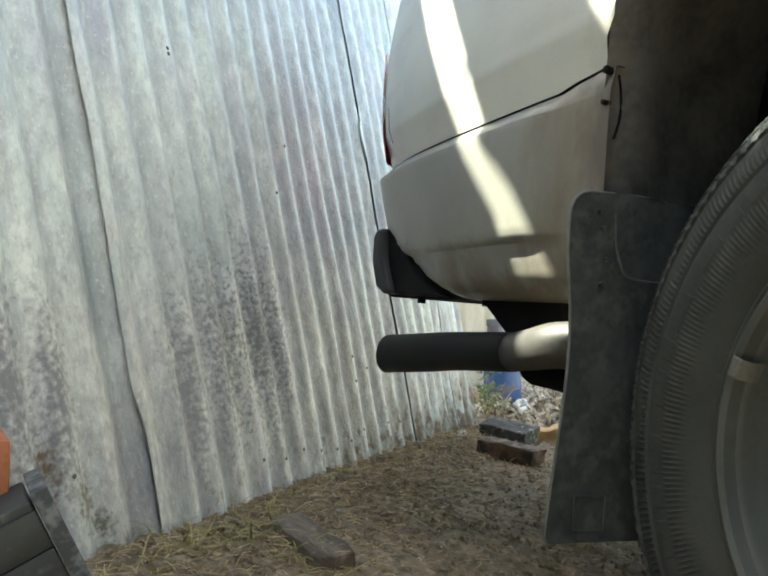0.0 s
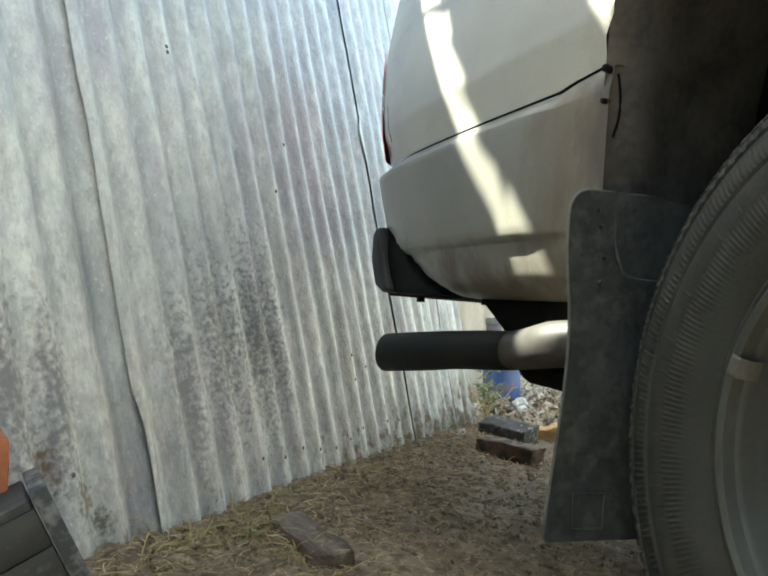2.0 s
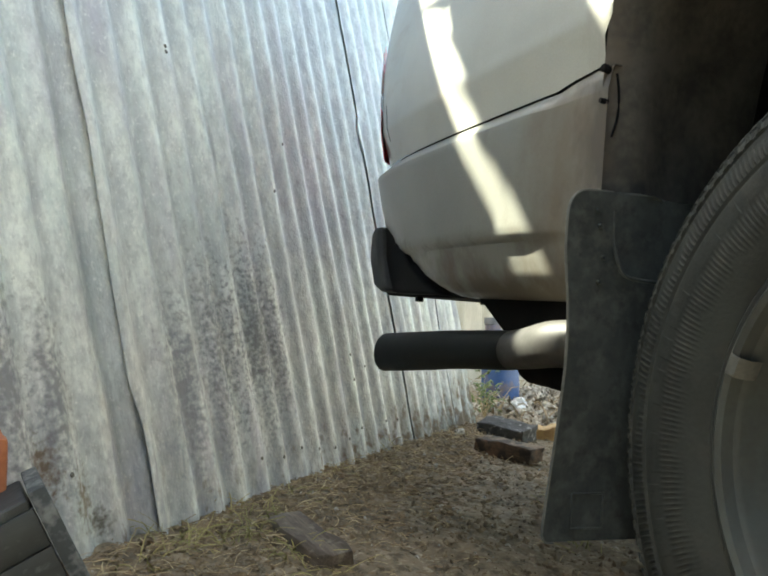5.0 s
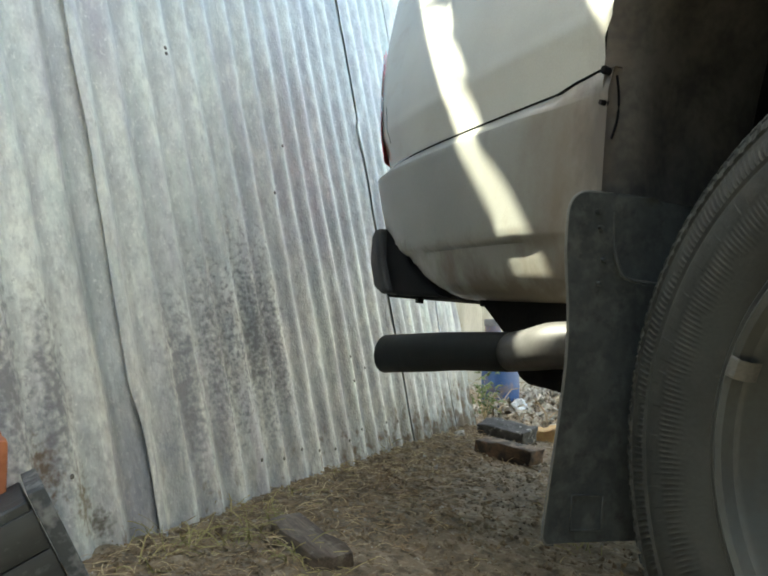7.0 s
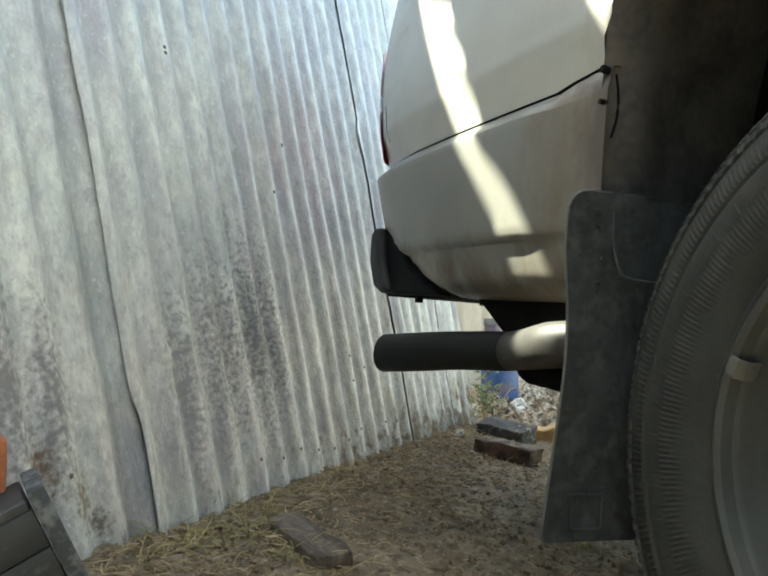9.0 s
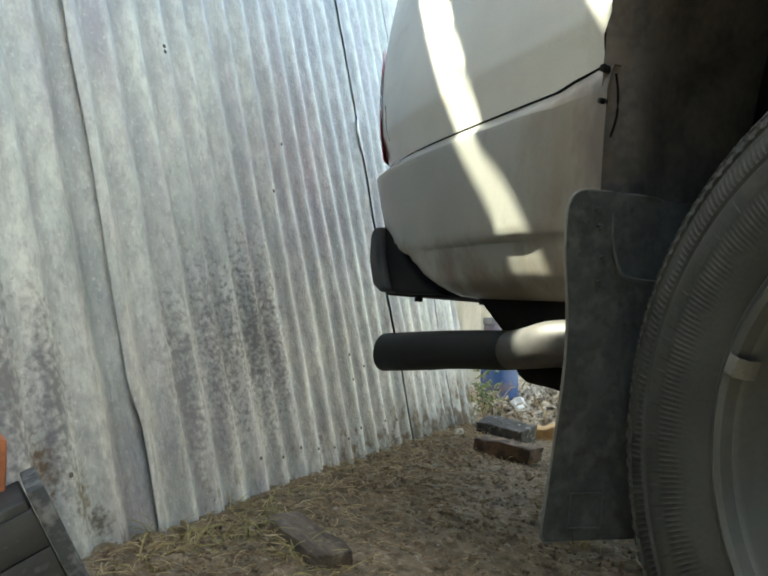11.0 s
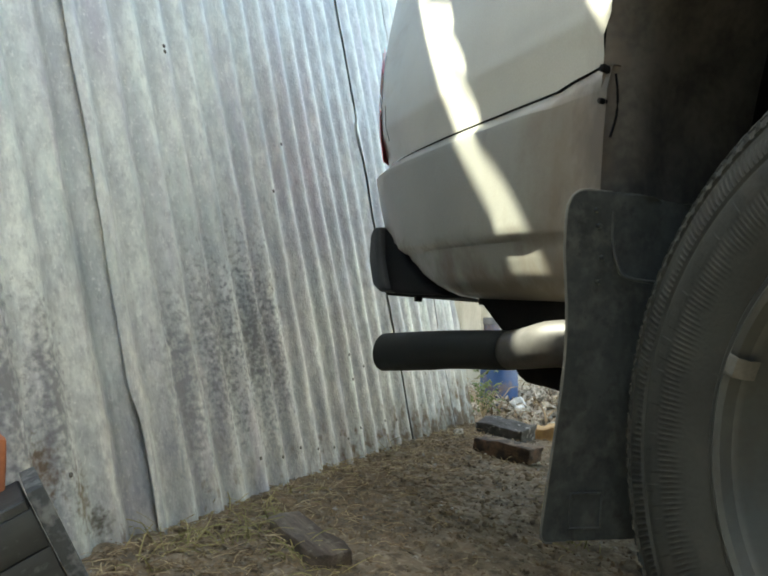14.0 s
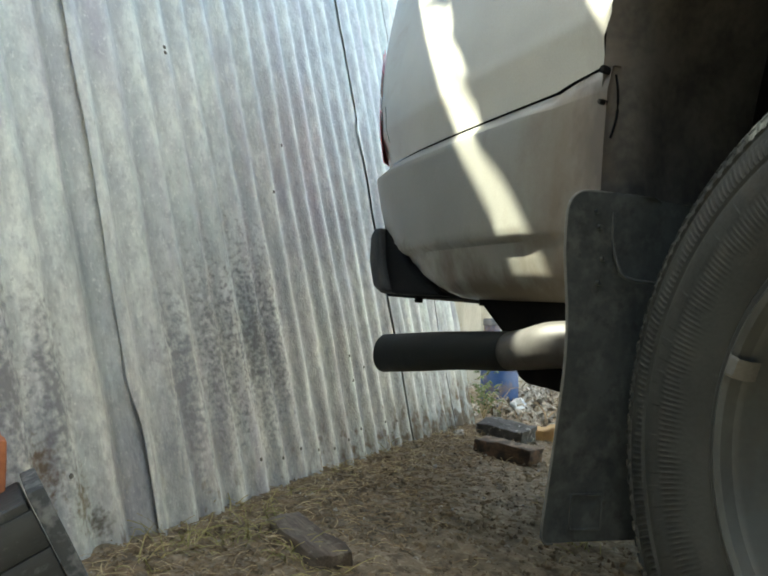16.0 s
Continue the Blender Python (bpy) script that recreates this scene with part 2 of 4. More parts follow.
BRICK = material("orange_brick", (0.40, 0.14, 0.065), (0.30, 0.10, 0.045), rough=0.85, scale=30, fine=200, bump=0.4)
overlay(WOOD_DARK, (0.02, 0.016, 0.012), 22, 0.45, 0.58, seed=6, top=0.85)
overlay(WOOD_TOP, (0.035, 0.027, 0.02), 26, 0.47, 0.58, seed=7, top=0.85)
BARREL = material("blue_plastic", (0.022, 0.070, 0.20), (0.035, 0.095, 0.25), rough=0.5, scale=8, fine=100, bump=0.1)
overlay(BARREL, (0.22, 0.15, 0.09), 7, 0.55, 0.7, seed=3, rough=0.9)
GREYTOP = material("grey_lid", (0.13, 0.14, 0.16), rough=0.7, scale=30, fine=100, bump=0.2)
PALE = material("pale_boards", (0.52, 0.50, 0.43), (0.38, 0.36, 0.30), rough=0.85, scale=6, fine=90, bump=0.4, stretch=(3, 3, 0.4))
overlay(PALE, (0.30, 0.22, 0.12), 16, 0.56, 0.70, stretch=(1.5, 1.5, 0.5), seed=3, top=0.8)
PLASTIC = material("pale_plastic", (0.62, 0.65, 0.67), (0.48, 0.50, 0.51), rough=0.45, scale=20, fine=100, bump=0.2)
RUBBISH = material("pale_rubbish", (0.44, 0.41, 0.35), (0.17, 0.14, 0.105), rough=0.85, scale=25, fine=100, bump=0.4)
LEAF = material("green_leaf", (0.065, 0.10, 0.025), (0.12, 0.14, 0.04), rough=0.55, scale=10, fine=60, bump=0.1)
BARK = material("bark", (0.12, 0.09, 0.06), (0.07, 0.05, 0.035), rough=0.95, scale=14, fine=60, bump=0.9, stretch=(2, 2, 0.5))
NAIL = material("dull_nail", (0.17, 0.165, 0.155), (0.09, 0.08, 0.07), rough=0.8, metal=0.3, scale=80, fine=300, bump=0.2)
TIMBER = material("dark_timber", (0.05, 0.045, 0.04), (0.035, 0.03, 0.026), rough=0.9, scale=6, fine=60, bump=0.4, stretch=(3, 3, 0.4))
PLASTER = material("render_wall", (0.55, 0.52, 0.46), (0.45, 0.42, 0.37), rough=0.9, scale=3, fine=60, bump=0.3)
RED = material("red_lens", (0.85, 0.06, 0.09), (0.75, 0.05, 0.07), rough=0.3, scale=30, fine=200, bump=0.02, rough_spread=0.04)
AMBER = material("amber_lens", (0.75, 0.22, 0.03), rough=0.16, scale=30, fine=200, bump=0.02, rough_spread=0.04)
CLEAR = material("white_lens", (0.8, 0.78, 0.75), rough=0.16, scale=30, fine=200, bump=0.02, rough_spread=0.04)
GLASS = material("dark_window_glass", (0.02, 0.023, 0.022), (0.025, 0.028, 0.026), rough=0.08, scale=4, fine=60, bump=0.0, rough_spread=0.03)


for dull, gloss in ((RUBBER, 0.25), (FLAP, 0.25), (LINER, 0.2), (UNDER, 0.05), (BLACK, 0.08), (TIP, 0.12), (STEP, 0.2)):
    dull.node_tree.nodes["Principled BSDF"].inputs["Specular IOR Level"].default_value = gloss


# ---- building helpers ----
def finish(name, bm, mat, parent=None, label="", smooth=True, angle=40):
    me = bpy.data.meshes.new(name)
    bm.normal_update()
    bm.to_mesh(me)
    bm.free()
    for m in (mat if isinstance(mat, (list, tuple)) else [mat]):
        me.materials.append(m)
    if smooth:
        me.polygons.foreach_set("use_smooth", [True] * len(me.polygons))
        me.set_sharp_from_angle(angle=radians(angle))
    ob = new(name, me)
    if parent:
        ob.parent = parent
    if label:
        ob["label"] = label
    return ob


part = finish


def empty(name, m, label, category, group="", kind=""):
    ob = new(name)
    ob.empty_display_size = 0.1
    ob.matrix_world = m
    return tagged(ob, label, category, group, kind)


def grid(rows, closed_u=False, closed_v=False):
    """A bmesh sheet from rows of points of equal length."""
    bm = bmesh.new()
    vs = [[bm.verts.new(p) for p in row] for row in rows]
    nu, nv = len(rows), len(rows[0])
    for i in range(nu if closed_u else nu - 1):
        for j in range(nv if closed_v else nv - 1):
            a, b = vs[i], vs[(i + 1) % nu]
            bm.faces.new((a[j], b[j], b[(j + 1) % nv], a[(j + 1) % nv]))
    return bm


def thicken(bm, d):
    bmesh.ops.recalc_face_normals(bm, faces=bm.faces)
    bmesh.ops.solidify(bm, geom=bm.faces[:], thickness=d)
    return bm


def box(size, bevel=0.004, seg=2, centre=(0, 0, 0)):
    bm = bmesh.new()
    bmesh.ops.create_cube(bm, size=1, matrix=Matrix.Translation(centre) @ Matrix.Diagonal((*size, 1)))
    if bevel:
        bmesh.ops.bevel(bm, geom=bm.edges[:], offset=bevel, segments=seg, affect="EDGES", profile=0.5)
    return bm


def rough_up(bm, amount, scale, seed=0):
    for v in bm.verts:
        v.co += noise.noise_vector((v.co + Vector((seed, seed, seed))) * scale) * amount
    return bm


def tube(path, radii, sides=20, caps=True):
    rows = []
    for i, p in enumerate(path):
        p = Vector(p)
        d = (Vector(path[min(i + 1, len(path) - 1)]) - Vector(path[max(i - 1, 0)])).normalized()
        q = d.to_track_quat("Z", "Y")
        rows.append([p + q @ Vector((radii[i] * math.cos(a), radii[i] * math.sin(a), 0)) for a in
                     [2 * math.pi * k / sides for k in range(sides)]])
    bm = grid(rows, closed_v=True)
    if caps:
        bm.verts.ensure_lookup_table()
        n = len(bm.verts)
        bm.faces.new(bm.verts[:sides])
        bm.faces.new(bm.verts[n - sides:])
    bmesh.ops.recalc_face_normals(bm, faces=bm.faces)
    return bm


def prism(outline, x0, x1, bevel=0.003, seg=2):
    """An outline in (y, z) drawn out from x0 to x1."""
    bm = bmesh.new()
    f = bm.faces.new([bm.verts.new((x0, y, z)) for y, z in outline])
    g = bmesh.ops.extrude_face_region(bm, geom=[f])
    bmesh.ops.translate(bm, verts=[v for v in g["geom"] if isinstance(v, bmesh.types.BMVert)], vec=(x1 - x0, 0, 0))
    bmesh.ops.recalc_face_normals(bm, faces=bm.faces)
    if bevel:
        bmesh.ops.bevel(bm, geom=bm.edges[:], offset=bevel, segments=seg, affect="EDGES", profile=0.5)
    return bm


def ease(u):
    u = max(0.0, min(1.0, u))
    return u * u * (3 - 2 * u)


def smooth_path(points, n):
    """n points along a Catmull-Rom curve through the given ones."""
    pts = [Vector(p) for p in points]
    out = []
    for k in range(n):
        s = k / (n - 1) * (len(pts) - 1)
        i = min(int(s), len(pts) - 2)
        t = s - i
        p0, p1, p2, p3 = pts[max(i - 1, 0)], pts[i], pts[i + 1], pts[min(i + 2, len(pts) - 1)]
        out.append(0.5 * ((2 * p1) + (p2 - p0) * t + (2 * p0 - 5 * p1 + 4 * p2 - p3) * t * t + (3 * p1 - p0 - 3 * p2 + p3) * t ** 3))
    return out


# ---- ground ----
def ground_z(x, y):
    r = math.hypot(x - 0.5, y - 1.2)
    k = max(0.0, min(1.0, (r - 3.0) / 8.0))
    k = 1 - k * k * (3 - 2 * k)
    return (-0.0027 - 0.1181 * x + 0.0733 * y) * k


def soil_z(x, y):
    z = ground_z(x, y)
    z += 0.010 * noise.noise(Vector((x * 3.1, y * 3.1, 1.3))) + 0.006 * noise.noise(Vector((x * 9, y * 9, 4)))
    z += 0.007 * noise.noise(Vector((x * 24, y * 24, 2))) + 0.004 * noise.noise(Vector((x * 55, y * 55, 7)))
    return z


def spread(lo, hi, step, far):
    inner = list(np.arange(lo, hi, step))
    out, d = [], step
    x = hi
    while x < far:
        out.append(x)
        d *= 1.3
        x += d
    low, d, x = [], step, lo - step
    while x > -far:
        low.append(x)
        d *= 1.3
        x -= d
    return low[::-1] + inner + out


def build_ground():
    xs, ys = spread(-0.3, 1.8, 0.0075, 900), spread(0.7, 3.1, 0.0075, 900)
    pts = [(x, y, soil_z(x, y)) for y in ys for x in xs]
    n = len(xs)
    faces = [(j * n + i, j * n + i + 1, (j + 1) * n + i + 1, (j + 1) * n + i) for j in range(len(ys) - 1) for i in range(n - 1)]
    me = bpy.data.meshes.new("ground")
    me.from_pydata(pts, [], faces)
    me.materials.append(SOIL)
    me.polygons.foreach_set("use_smooth", [True] * len(me.polygons))
    ob = new("ground", me)
    tagged(ob, "trodden brown soil with dry litter", "ground", kind="structure")


build_ground()

# ---- fence of corrugated sheets ----
F_UP, F_W, F_N = Vector((-0.1728, 0.0387, 0.9842)), Vector((0.6793, 0.7283, 0.0906)), Vector((0.7133, -0.6842, 0.1522))
FENCE = Matrix.Translation((0.1015, 1.2423, 0.0763)) @ Matrix((F_W, F_UP, F_N)).transposed().to_4x4()


def sheet_wave(a, b, amp):
    return amp * math.sin(2 * math.pi * a / PITCH) + 0.005 * noise.noise(Vector((a * 4, b * 2.2, 5))) + 0.0022 * noise.noise(Vector((a * 15, b * 6, 9))) + 0.0008 * noise.noise(Vector((a * 38, b * 22, 3)))


def corrugated_sheet(a0, a1, b0, b1, lift, fence, amp=0.0078, bow=0.0, tear=0.006, seed=0, lift_edge=0.0, notch=0.0, kink=0.0):
    rows = []
    for i in range(int((b1 - b0) / 0.02) + 1):
        b = min(b0 + 0.02 * i, b1)
        left = a0 + bow * math.sin((b - 0.1) * 2.6) + tear * noise.noise(Vector((b * 6, seed, 1))) + notch * max(0.0, 1 - abs(b - 0.80) / 0.045) * (1.0 if b < 0.80 else 0.35) + kink * ease((0.24 - b) / 0.09)
        right = a1 + tear * 1.5 * noise.noise(Vector((b * 5, seed, 8)))
        n = int((a1 - a0) / 0.0065)
        row = []
        for k in range(n + 1):
            a = left + (right - left) * k / n
            bb = b
            if i == 0:
                bb += 0.008 * noise.noise(Vector((a * 14, seed, 3)))
            curl = lift_edge * max(0.0, 1 - min(a - left, right - a) / 0.03)
            row.append((a, bb, lift + curl + sheet_wave(a, b, amp)))
        rows.append(row)
    bm = thicken(grid(rows), 0.0016)
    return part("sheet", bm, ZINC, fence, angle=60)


fence = empty("metal_fence", FENCE, "weathered galvanised corrugated sheet fence leaning over", "fence")
corrugated_sheet(-1.15, 0.15, -0.25, 1.50, -0.011, fence, seed=1)
corrugated_sheet(0.0, 1.22, -0.30, 1.52, 0.0, fence, bow=0.006, seed=2, lift_edge=0.003, kink=0.011)
corrugated_sheet(1.078, 1.56, -0.40, 1.55, 0.0062, fence, seed=3, bow=-0.008, tear=0.014, notch=0.020)
corrugated_sheet(1.445, 1.66, -0.42, 1.50, 0.0090, fence, seed=4)


def nails():
    bm = bmesh.new()
    bmesh.ops.create_uvsphere(bm, u_segments=10, v_segments=6, radius=0.004, matrix=Matrix.Diagonal((1, 1, 0.5, 1)))
    first = part("nail", bm, NAIL, fence)
    rnd = random.Random(4)
    spots = [(0.30 + 0.0835 * k, rnd.uniform(0.02, 0.06) - 0.05 * k / 4) for k in range(9)] + \
            [(-0.13, 0.13), (0.25, 0.80), (0.27, 0.79), (0.63, 0.66), (0.55, 0.55), (0.87, 0.12), (0.80, 0.10), (0.74, 0.16)]
    for i, (a, b) in enumerate(spots):
        a = round((a - PITCH / 4) / PITCH) * PITCH + PITCH / 4
        ob = first if i == 0 else new("nail", first.data)
        ob.parent = fence
        ob.location = (a, b, (0.0 if a > 0.04 else -0.011) + sheet_wave(a, b, 0.0078) + 0.001)


nails()
for b in (0.25, 1.3):
    bm = box((2.9, 0.06, 0.035), 0.004, centre=(0.26, b, -0.066))
    part("rail", bm, WOOD_GREY, fence)
for a in (-1.0, 0.35, 1.55):
    part("post", box((0.08, 2.3, 0.08), 0.006, centre=(a, 0.45, -0.126)), WOOD_GREY, fence)

# ---- the car, built in its own frame: y to the rear, x across, z up from the ground ----
CAR_TURN = Matrix(((0.9975, -0.001, 0.07), (0.0029, 0.9996, -0.0268), (-0.0699, 0.0269, 0.9972))).to_4x4()
CAR_O = Vector((1.34, -0.6, -0.434))
CAR = Matrix.Translation(EYE) @ CAR_TURN @ Matrix.Translation(CAR_O)
car = empty("car", CAR, "champagne beige off-road car parked with its tail by the fence", "car")


def car_part(name, bm, mat, parent=None, label="", angle=40, smooth=True):
    bmesh.ops.translate(bm, verts=bm.verts, vec=-CAR_O)
    return part(name, bm, mat, parent or car, label, smooth, angle)


PLAN = [(0.30, 0.545), (0.75, 0.542), (1.0, 0.54), (1.2, 0.543), (1.34, 0.551), (1.44, 0.565), (1.51, 0.588), (1.56, 0.622), (1.595, 0.68), (1.61, 0.80), (1.615, 1.0), (1.615, 1.34)]
MID = 1.34
LEAN = 0.54


def plan_curve(y0, n, out=0.0):
    """Points (x, y) of the car's flank in plan, from y0 round the tail corner to its middle line; out: outward shift."""
    pts = [p for p in smooth_path([(x, y, 0) for y, x in PLAN], 240) if p.y >= y0 - 1e-6]
    ids = [int(round(k * (len(pts) - 1) / (n - 1))) for k in range(n)]
    res = []
    for i in ids:
        d = (pts[min(i + 1, len(pts) - 1)] - pts[max(i - 1, 0)]).normalized()
        res.append((pts[i].x - d.y * out, pts[i].y + d.x * out))
    return res


def seam_rise(y, z):
    """The seam over the bumper kicks up before it meets the wheel arch."""
    return 0.010 * ease((0.845 - y) / 0.06) * max(0.0, 1 - abs(z - 0.2875) / 0.05)


ARCH = [(0.752, 0.05), (0.750, 0.20), (0.745, 0.33), (0.733, 0.385), (0.69, 0.43), (0.60, 0.455), (0.48, 0.463), (0.355, 0.465),
        (0.22, 0.463), (0.10, 0.45), (0.02, 0.41), (-0.03, 0.33), (-0.055, 0.18), (-0.06, -0.10)]


def build_shell():
    # rear quarter panel from the arch round the tail, both flanks
    prof = [(0.2875, 0.0), (0.300, 0.001), (0.33, 0.004), (0.352, 0.0075), (0.361, 0.008), (0.370, 0.0065), (0.385, 0.0052), (0.40, 0.004), (0.42, 0.0015), (0.43, 0.0003), (0.445, -0.002), (0.455, -0.0035), (0.465, -0.005), (0.50, -0.011), (0.56, -0.024), (0.62, -0.040), (0.68, -0.058), (0.72, -0.07)]
    for side in (0, 1):
        rows = []
        for z, out in prof:
            row = []
            edge = np.interp(z, (0.05, 0.2, 0.33, 0.385, 0.43, 0.455, 0.463, 0.466), (0.752, 0.75, 0.745, 0.733, 0.69, 0.60, 0.48, 0.36))
            for x, y in plan_curve(edge - 0.006, 60, out):
                k = max(0.0, min(1.0, (y - 1.0) / 0.45))
                row.append((2 * MID - x if side else x, y + k * (0.03 + LEAN * (z - 0.2875)), z + seam_rise(y, z)))
            rows.append(row)
        bm = grid(rows)
        bmesh.ops.recalc_face_normals(bm, faces=bm.faces)
        car_part("rear_quarter", bm, PAINT, label="dusty champagne paint with streaks of sun")
    # bumper, shelf on top, fold, tucked skirt
    prof = [(0.2845, -0.012), (0.2847, -0.002), (0.2825, 0.003), (0.2610, 0.0252), (0.2602, 0.0255), (0.250, 0.0262), (0.20, 0.0270), (0.16, 0.0262), (0.121, 0.0258), (0.110, 0.0245), (0.104, 0.0215), (0.099, 0.0130), (0.085, 0.0085), (0.062, 0.002), (0.052, -0.003), (0.044, -0.010), (0.034, -0.019), (0.026, -0.030), (0.024, -0.055)]
    pz, po = [p[0] for p in prof[::-1]], [p[1] for p in prof[::-1]]
    for side in (0, 1):
        base, unit = plan_curve(0.736, 90, 0.0), plan_curve(0.736, 90, 1.0)
        rows = []
        for i, (z, out) in enumerate(prof):
            row = []
            for (x, y), (ux, uy) in zip(base, unit):
                low = np.interp(y, (1.16, 1.22, 1.30, 1.36, 1.42, 1.50, 1.56), (0.022, 0.034, 0.064, 0.100, 0.138, 0.166, 0.172))
                zz = max(z, low)
                o = out if z >= low else float(np.interp(zz, pz, po)) - 0.0004 * i
                xx, yy = x + (ux - x) * o, y + (uy - y) * o
                fade = ease((0.90 - y) / 0.13) if o > 0 else 0.0
                xx += fade * o * 0.75
                k = max(0.0, min(1.0, (y - 1.0) / 0.45))
                drop = max(0.0, 0.262 - zz)
                yy += k * (0.03 - 0.42 * drop)
                xx += 0.10 * drop * k * k
                row.append([2 * MID - xx if side else xx, yy, zz + seam_rise(y, zz)])
            rows.append(row)
        bm = grid(rows)
        bmesh.ops.recalc_face_normals(bm, faces=bm.faces)
        car_part("bumper", bm, SHADED_BUMPER_PAINT, label="beige bumper, body paint darkened for shade, muddy lower lip")
        # black strip added behind the seam: it stands in for shade in the gap
        rows = [[(2 * MID - x if side else x, y + 0.03 * max(0.0, min(1.0, (y - 1.0) / 0.45)), z + seam_rise(y, z)) for x, y in plan_curve(0.75, 50, o)] for z, o in ((0.279, -0.008), (0.286, -0.006), (0.292, -0.008))]
        bm = grid(rows)
        bmesh.ops.recalc_face_normals(bm, faces=bm.faces)
        car_part("seam_backing", bm, BLACK)
    # flank over the arch and forward, sills and doors, in one lofted skin with the arch openings left out
    for side in (0, 1):
        sx = (lambda x: 2 * MID - x) if side else (lambda x: x)
        for name, y0, y1, arch in (("rear_arch_panel", -0.10, 0.735, True), ("rear_door", -0.98, -0.11, False), ("front_door", -1.86, -0.99, False)):
            rows = []
            for k in range(25):
                y = y0 + (y1 - y0) * k / 24
                low = -0.12
                if arch:
                    low = np.interp(y, [p[0] for p in ARCH[::-1]][1:], [p[1] for p in ARCH[::-1]][1:]) if y < 0.73 else 0.385
                    if y < -0.055:
                        low = -0.12
                rows.append([(sx(0.542 + 0.0 - 0.008 * math.exp(-((z - 0.36) / 0.05) ** 2) + 0.10 * max(0, z - 0.6) ** 2), y, z)
                             for z in [low + (0.72 - low) * j / 14 for j in range(15)]])
            bm = grid(rows)
            bmesh.ops.recalc_face_normals(bm, faces=bm.faces)
            d = car_part(name, bm, PAINT)
            if "door" in name:
                h = box((0.025, 0.13, 0.03), 0.008, centre=(sx(0.53), (y0 + 0.12), 0.55))
                car_part("door_handle", h, BLACK)
        # front wing with its arch
        rows = []
        for k in range(25):
            y = -2.85 + (-1.87 + 2.85) * k / 24
            d = abs(y + 2.245)
            low = -0.12 if d > 0.42 else -0.094 + math.sqrt(max(0, 0.42 ** 2 - d * d))
            inn = 0.30 * max(0, -2.55 - y) ** 1.5
            rows.append([(sx(0.542 + inn + 0.1 * max(0, z - 0.45) ** 2), y, z) for z in [low + (0.60 - low) * j / 12 for j in range(13)]])
        bm = grid(rows)
        bmesh.ops.recalc_face_normals(bm, faces=bm.faces)
        car_part("front_wing", bm, PAINT)
    # glasshouse and roof
    def ring(y, z, half, n=18):
        return [(MID + half * math.sin(math.pi * (k / (n - 1) - 0.5)) * 1.0, y, z + 0.035 * math.cos(math.pi * (k / (n - 1) - 0.5))) for k in range(n)]
    rows = [ring(1.50, 1.12, 0.66), ring(1.40, 1.17, 0.68), ring(0.6, 1.20, 0.69), ring(-0.4, 1.20, 0.68), ring(-1.05, 1.15, 0.66), ring(-1.22, 1.10, 0.64)]
    bm = grid(rows)
    bmesh.ops.recalc_face_normals(bm, faces=bm.faces)
    car_part("roof", bm, PAINT)
    for side in (0, 1):
        sx = (lambda x: 2 * MID - x) if side else (lambda x: x)
        for y0, y1, t0, t1 in ((1.52, 0.62, 1.42, 0.62), (0.58, -0.24, 0.58, -0.24), (-0.30, -1.80, -0.30, -1.15)):
            bm = bmesh.new()
            bm.faces.new([bm.verts.new(p) for p in ((sx(0.565), y0, 0.72), (sx(0.565), y1, 0.72), (sx(0.655), t1, 1.13), (sx(0.655), t0, 1.13))])
            car_part("side_window", bm, GLASS, label="dark tinted side window")
        for y, t in ((1.53, 1.44), (0.60, 0.60), (-0.27, -0.27), (-1.83, -1.2)):
            car_part("pillar", tube([(sx(0.566), y, 0.71), (sx(0.652), t, 1.14)], [0.035, 0.03], 10), PAINT)
    for name, pts, mat in (("rear_window", ((0.60, 1.58, 0.72), (2.08, 1.58, 0.72), (2.0, 1.47, 1.13), (0.68, 1.47, 1.13)), GLASS),
                           ("windscreen", ((0.60, -1.85, 0.70), (2.08, -1.85, 0.70), (1.98, -1.2, 1.12), (0.70, -1.2, 1.12)), GLASS)):
        bm = bmesh.new()
        bm.faces.new([bm.verts.new(p) for p in pts])
        car_part(name, bm, mat)
    rows = [[(MID + h * (2 * k / 16 - 1), y, z - 0.05 * abs(2 * k / 16 - 1) ** 3) for k in range(17)] for y, z, h in
            ((-1.83, 0.71, 0.79), (-2.2, 0.67, 0.79), (-2.6, 0.62, 0.78), (-2.78, 0.56, 0.74), (-2.84, 0.48, 0.71))]
    bm = grid(rows)
    bmesh.ops.recalc_face_normals(bm, faces=bm.faces)
    car_part("bonnet", bm, PAINT)
    car_part("front_bumper", box((1.56, 0.16, 0.30), 0.04, 3, (MID, -2.84, 0.05)), SHADED_BUMPER_PAINT)
    car_part("grille", box((0.8, 0.05, 0.16), 0.01, 2, (MID, -2.84, 0.36)), BLACK)
    for x in (0.72, 1.96):
        car_part("headlamp", box((0.30, 0.06, 0.16), 0.02, 3, (x, -2.82, 0.37)), CLEAR)
    car_part("tailgate", box((1.36, 0.04, 0.46), 0.015, 2, (MID, 1.615, 0.49)), PAINT)
    car_part("spare_wheel", tube([(MID, 1.64, 0.42), (MID, 1.65, 0.42), (MID, 1.80, 0.42), (MID, 1.82, 0.42)], [0.30, 0.33, 0.33, 0.28], 32), RUBBER)
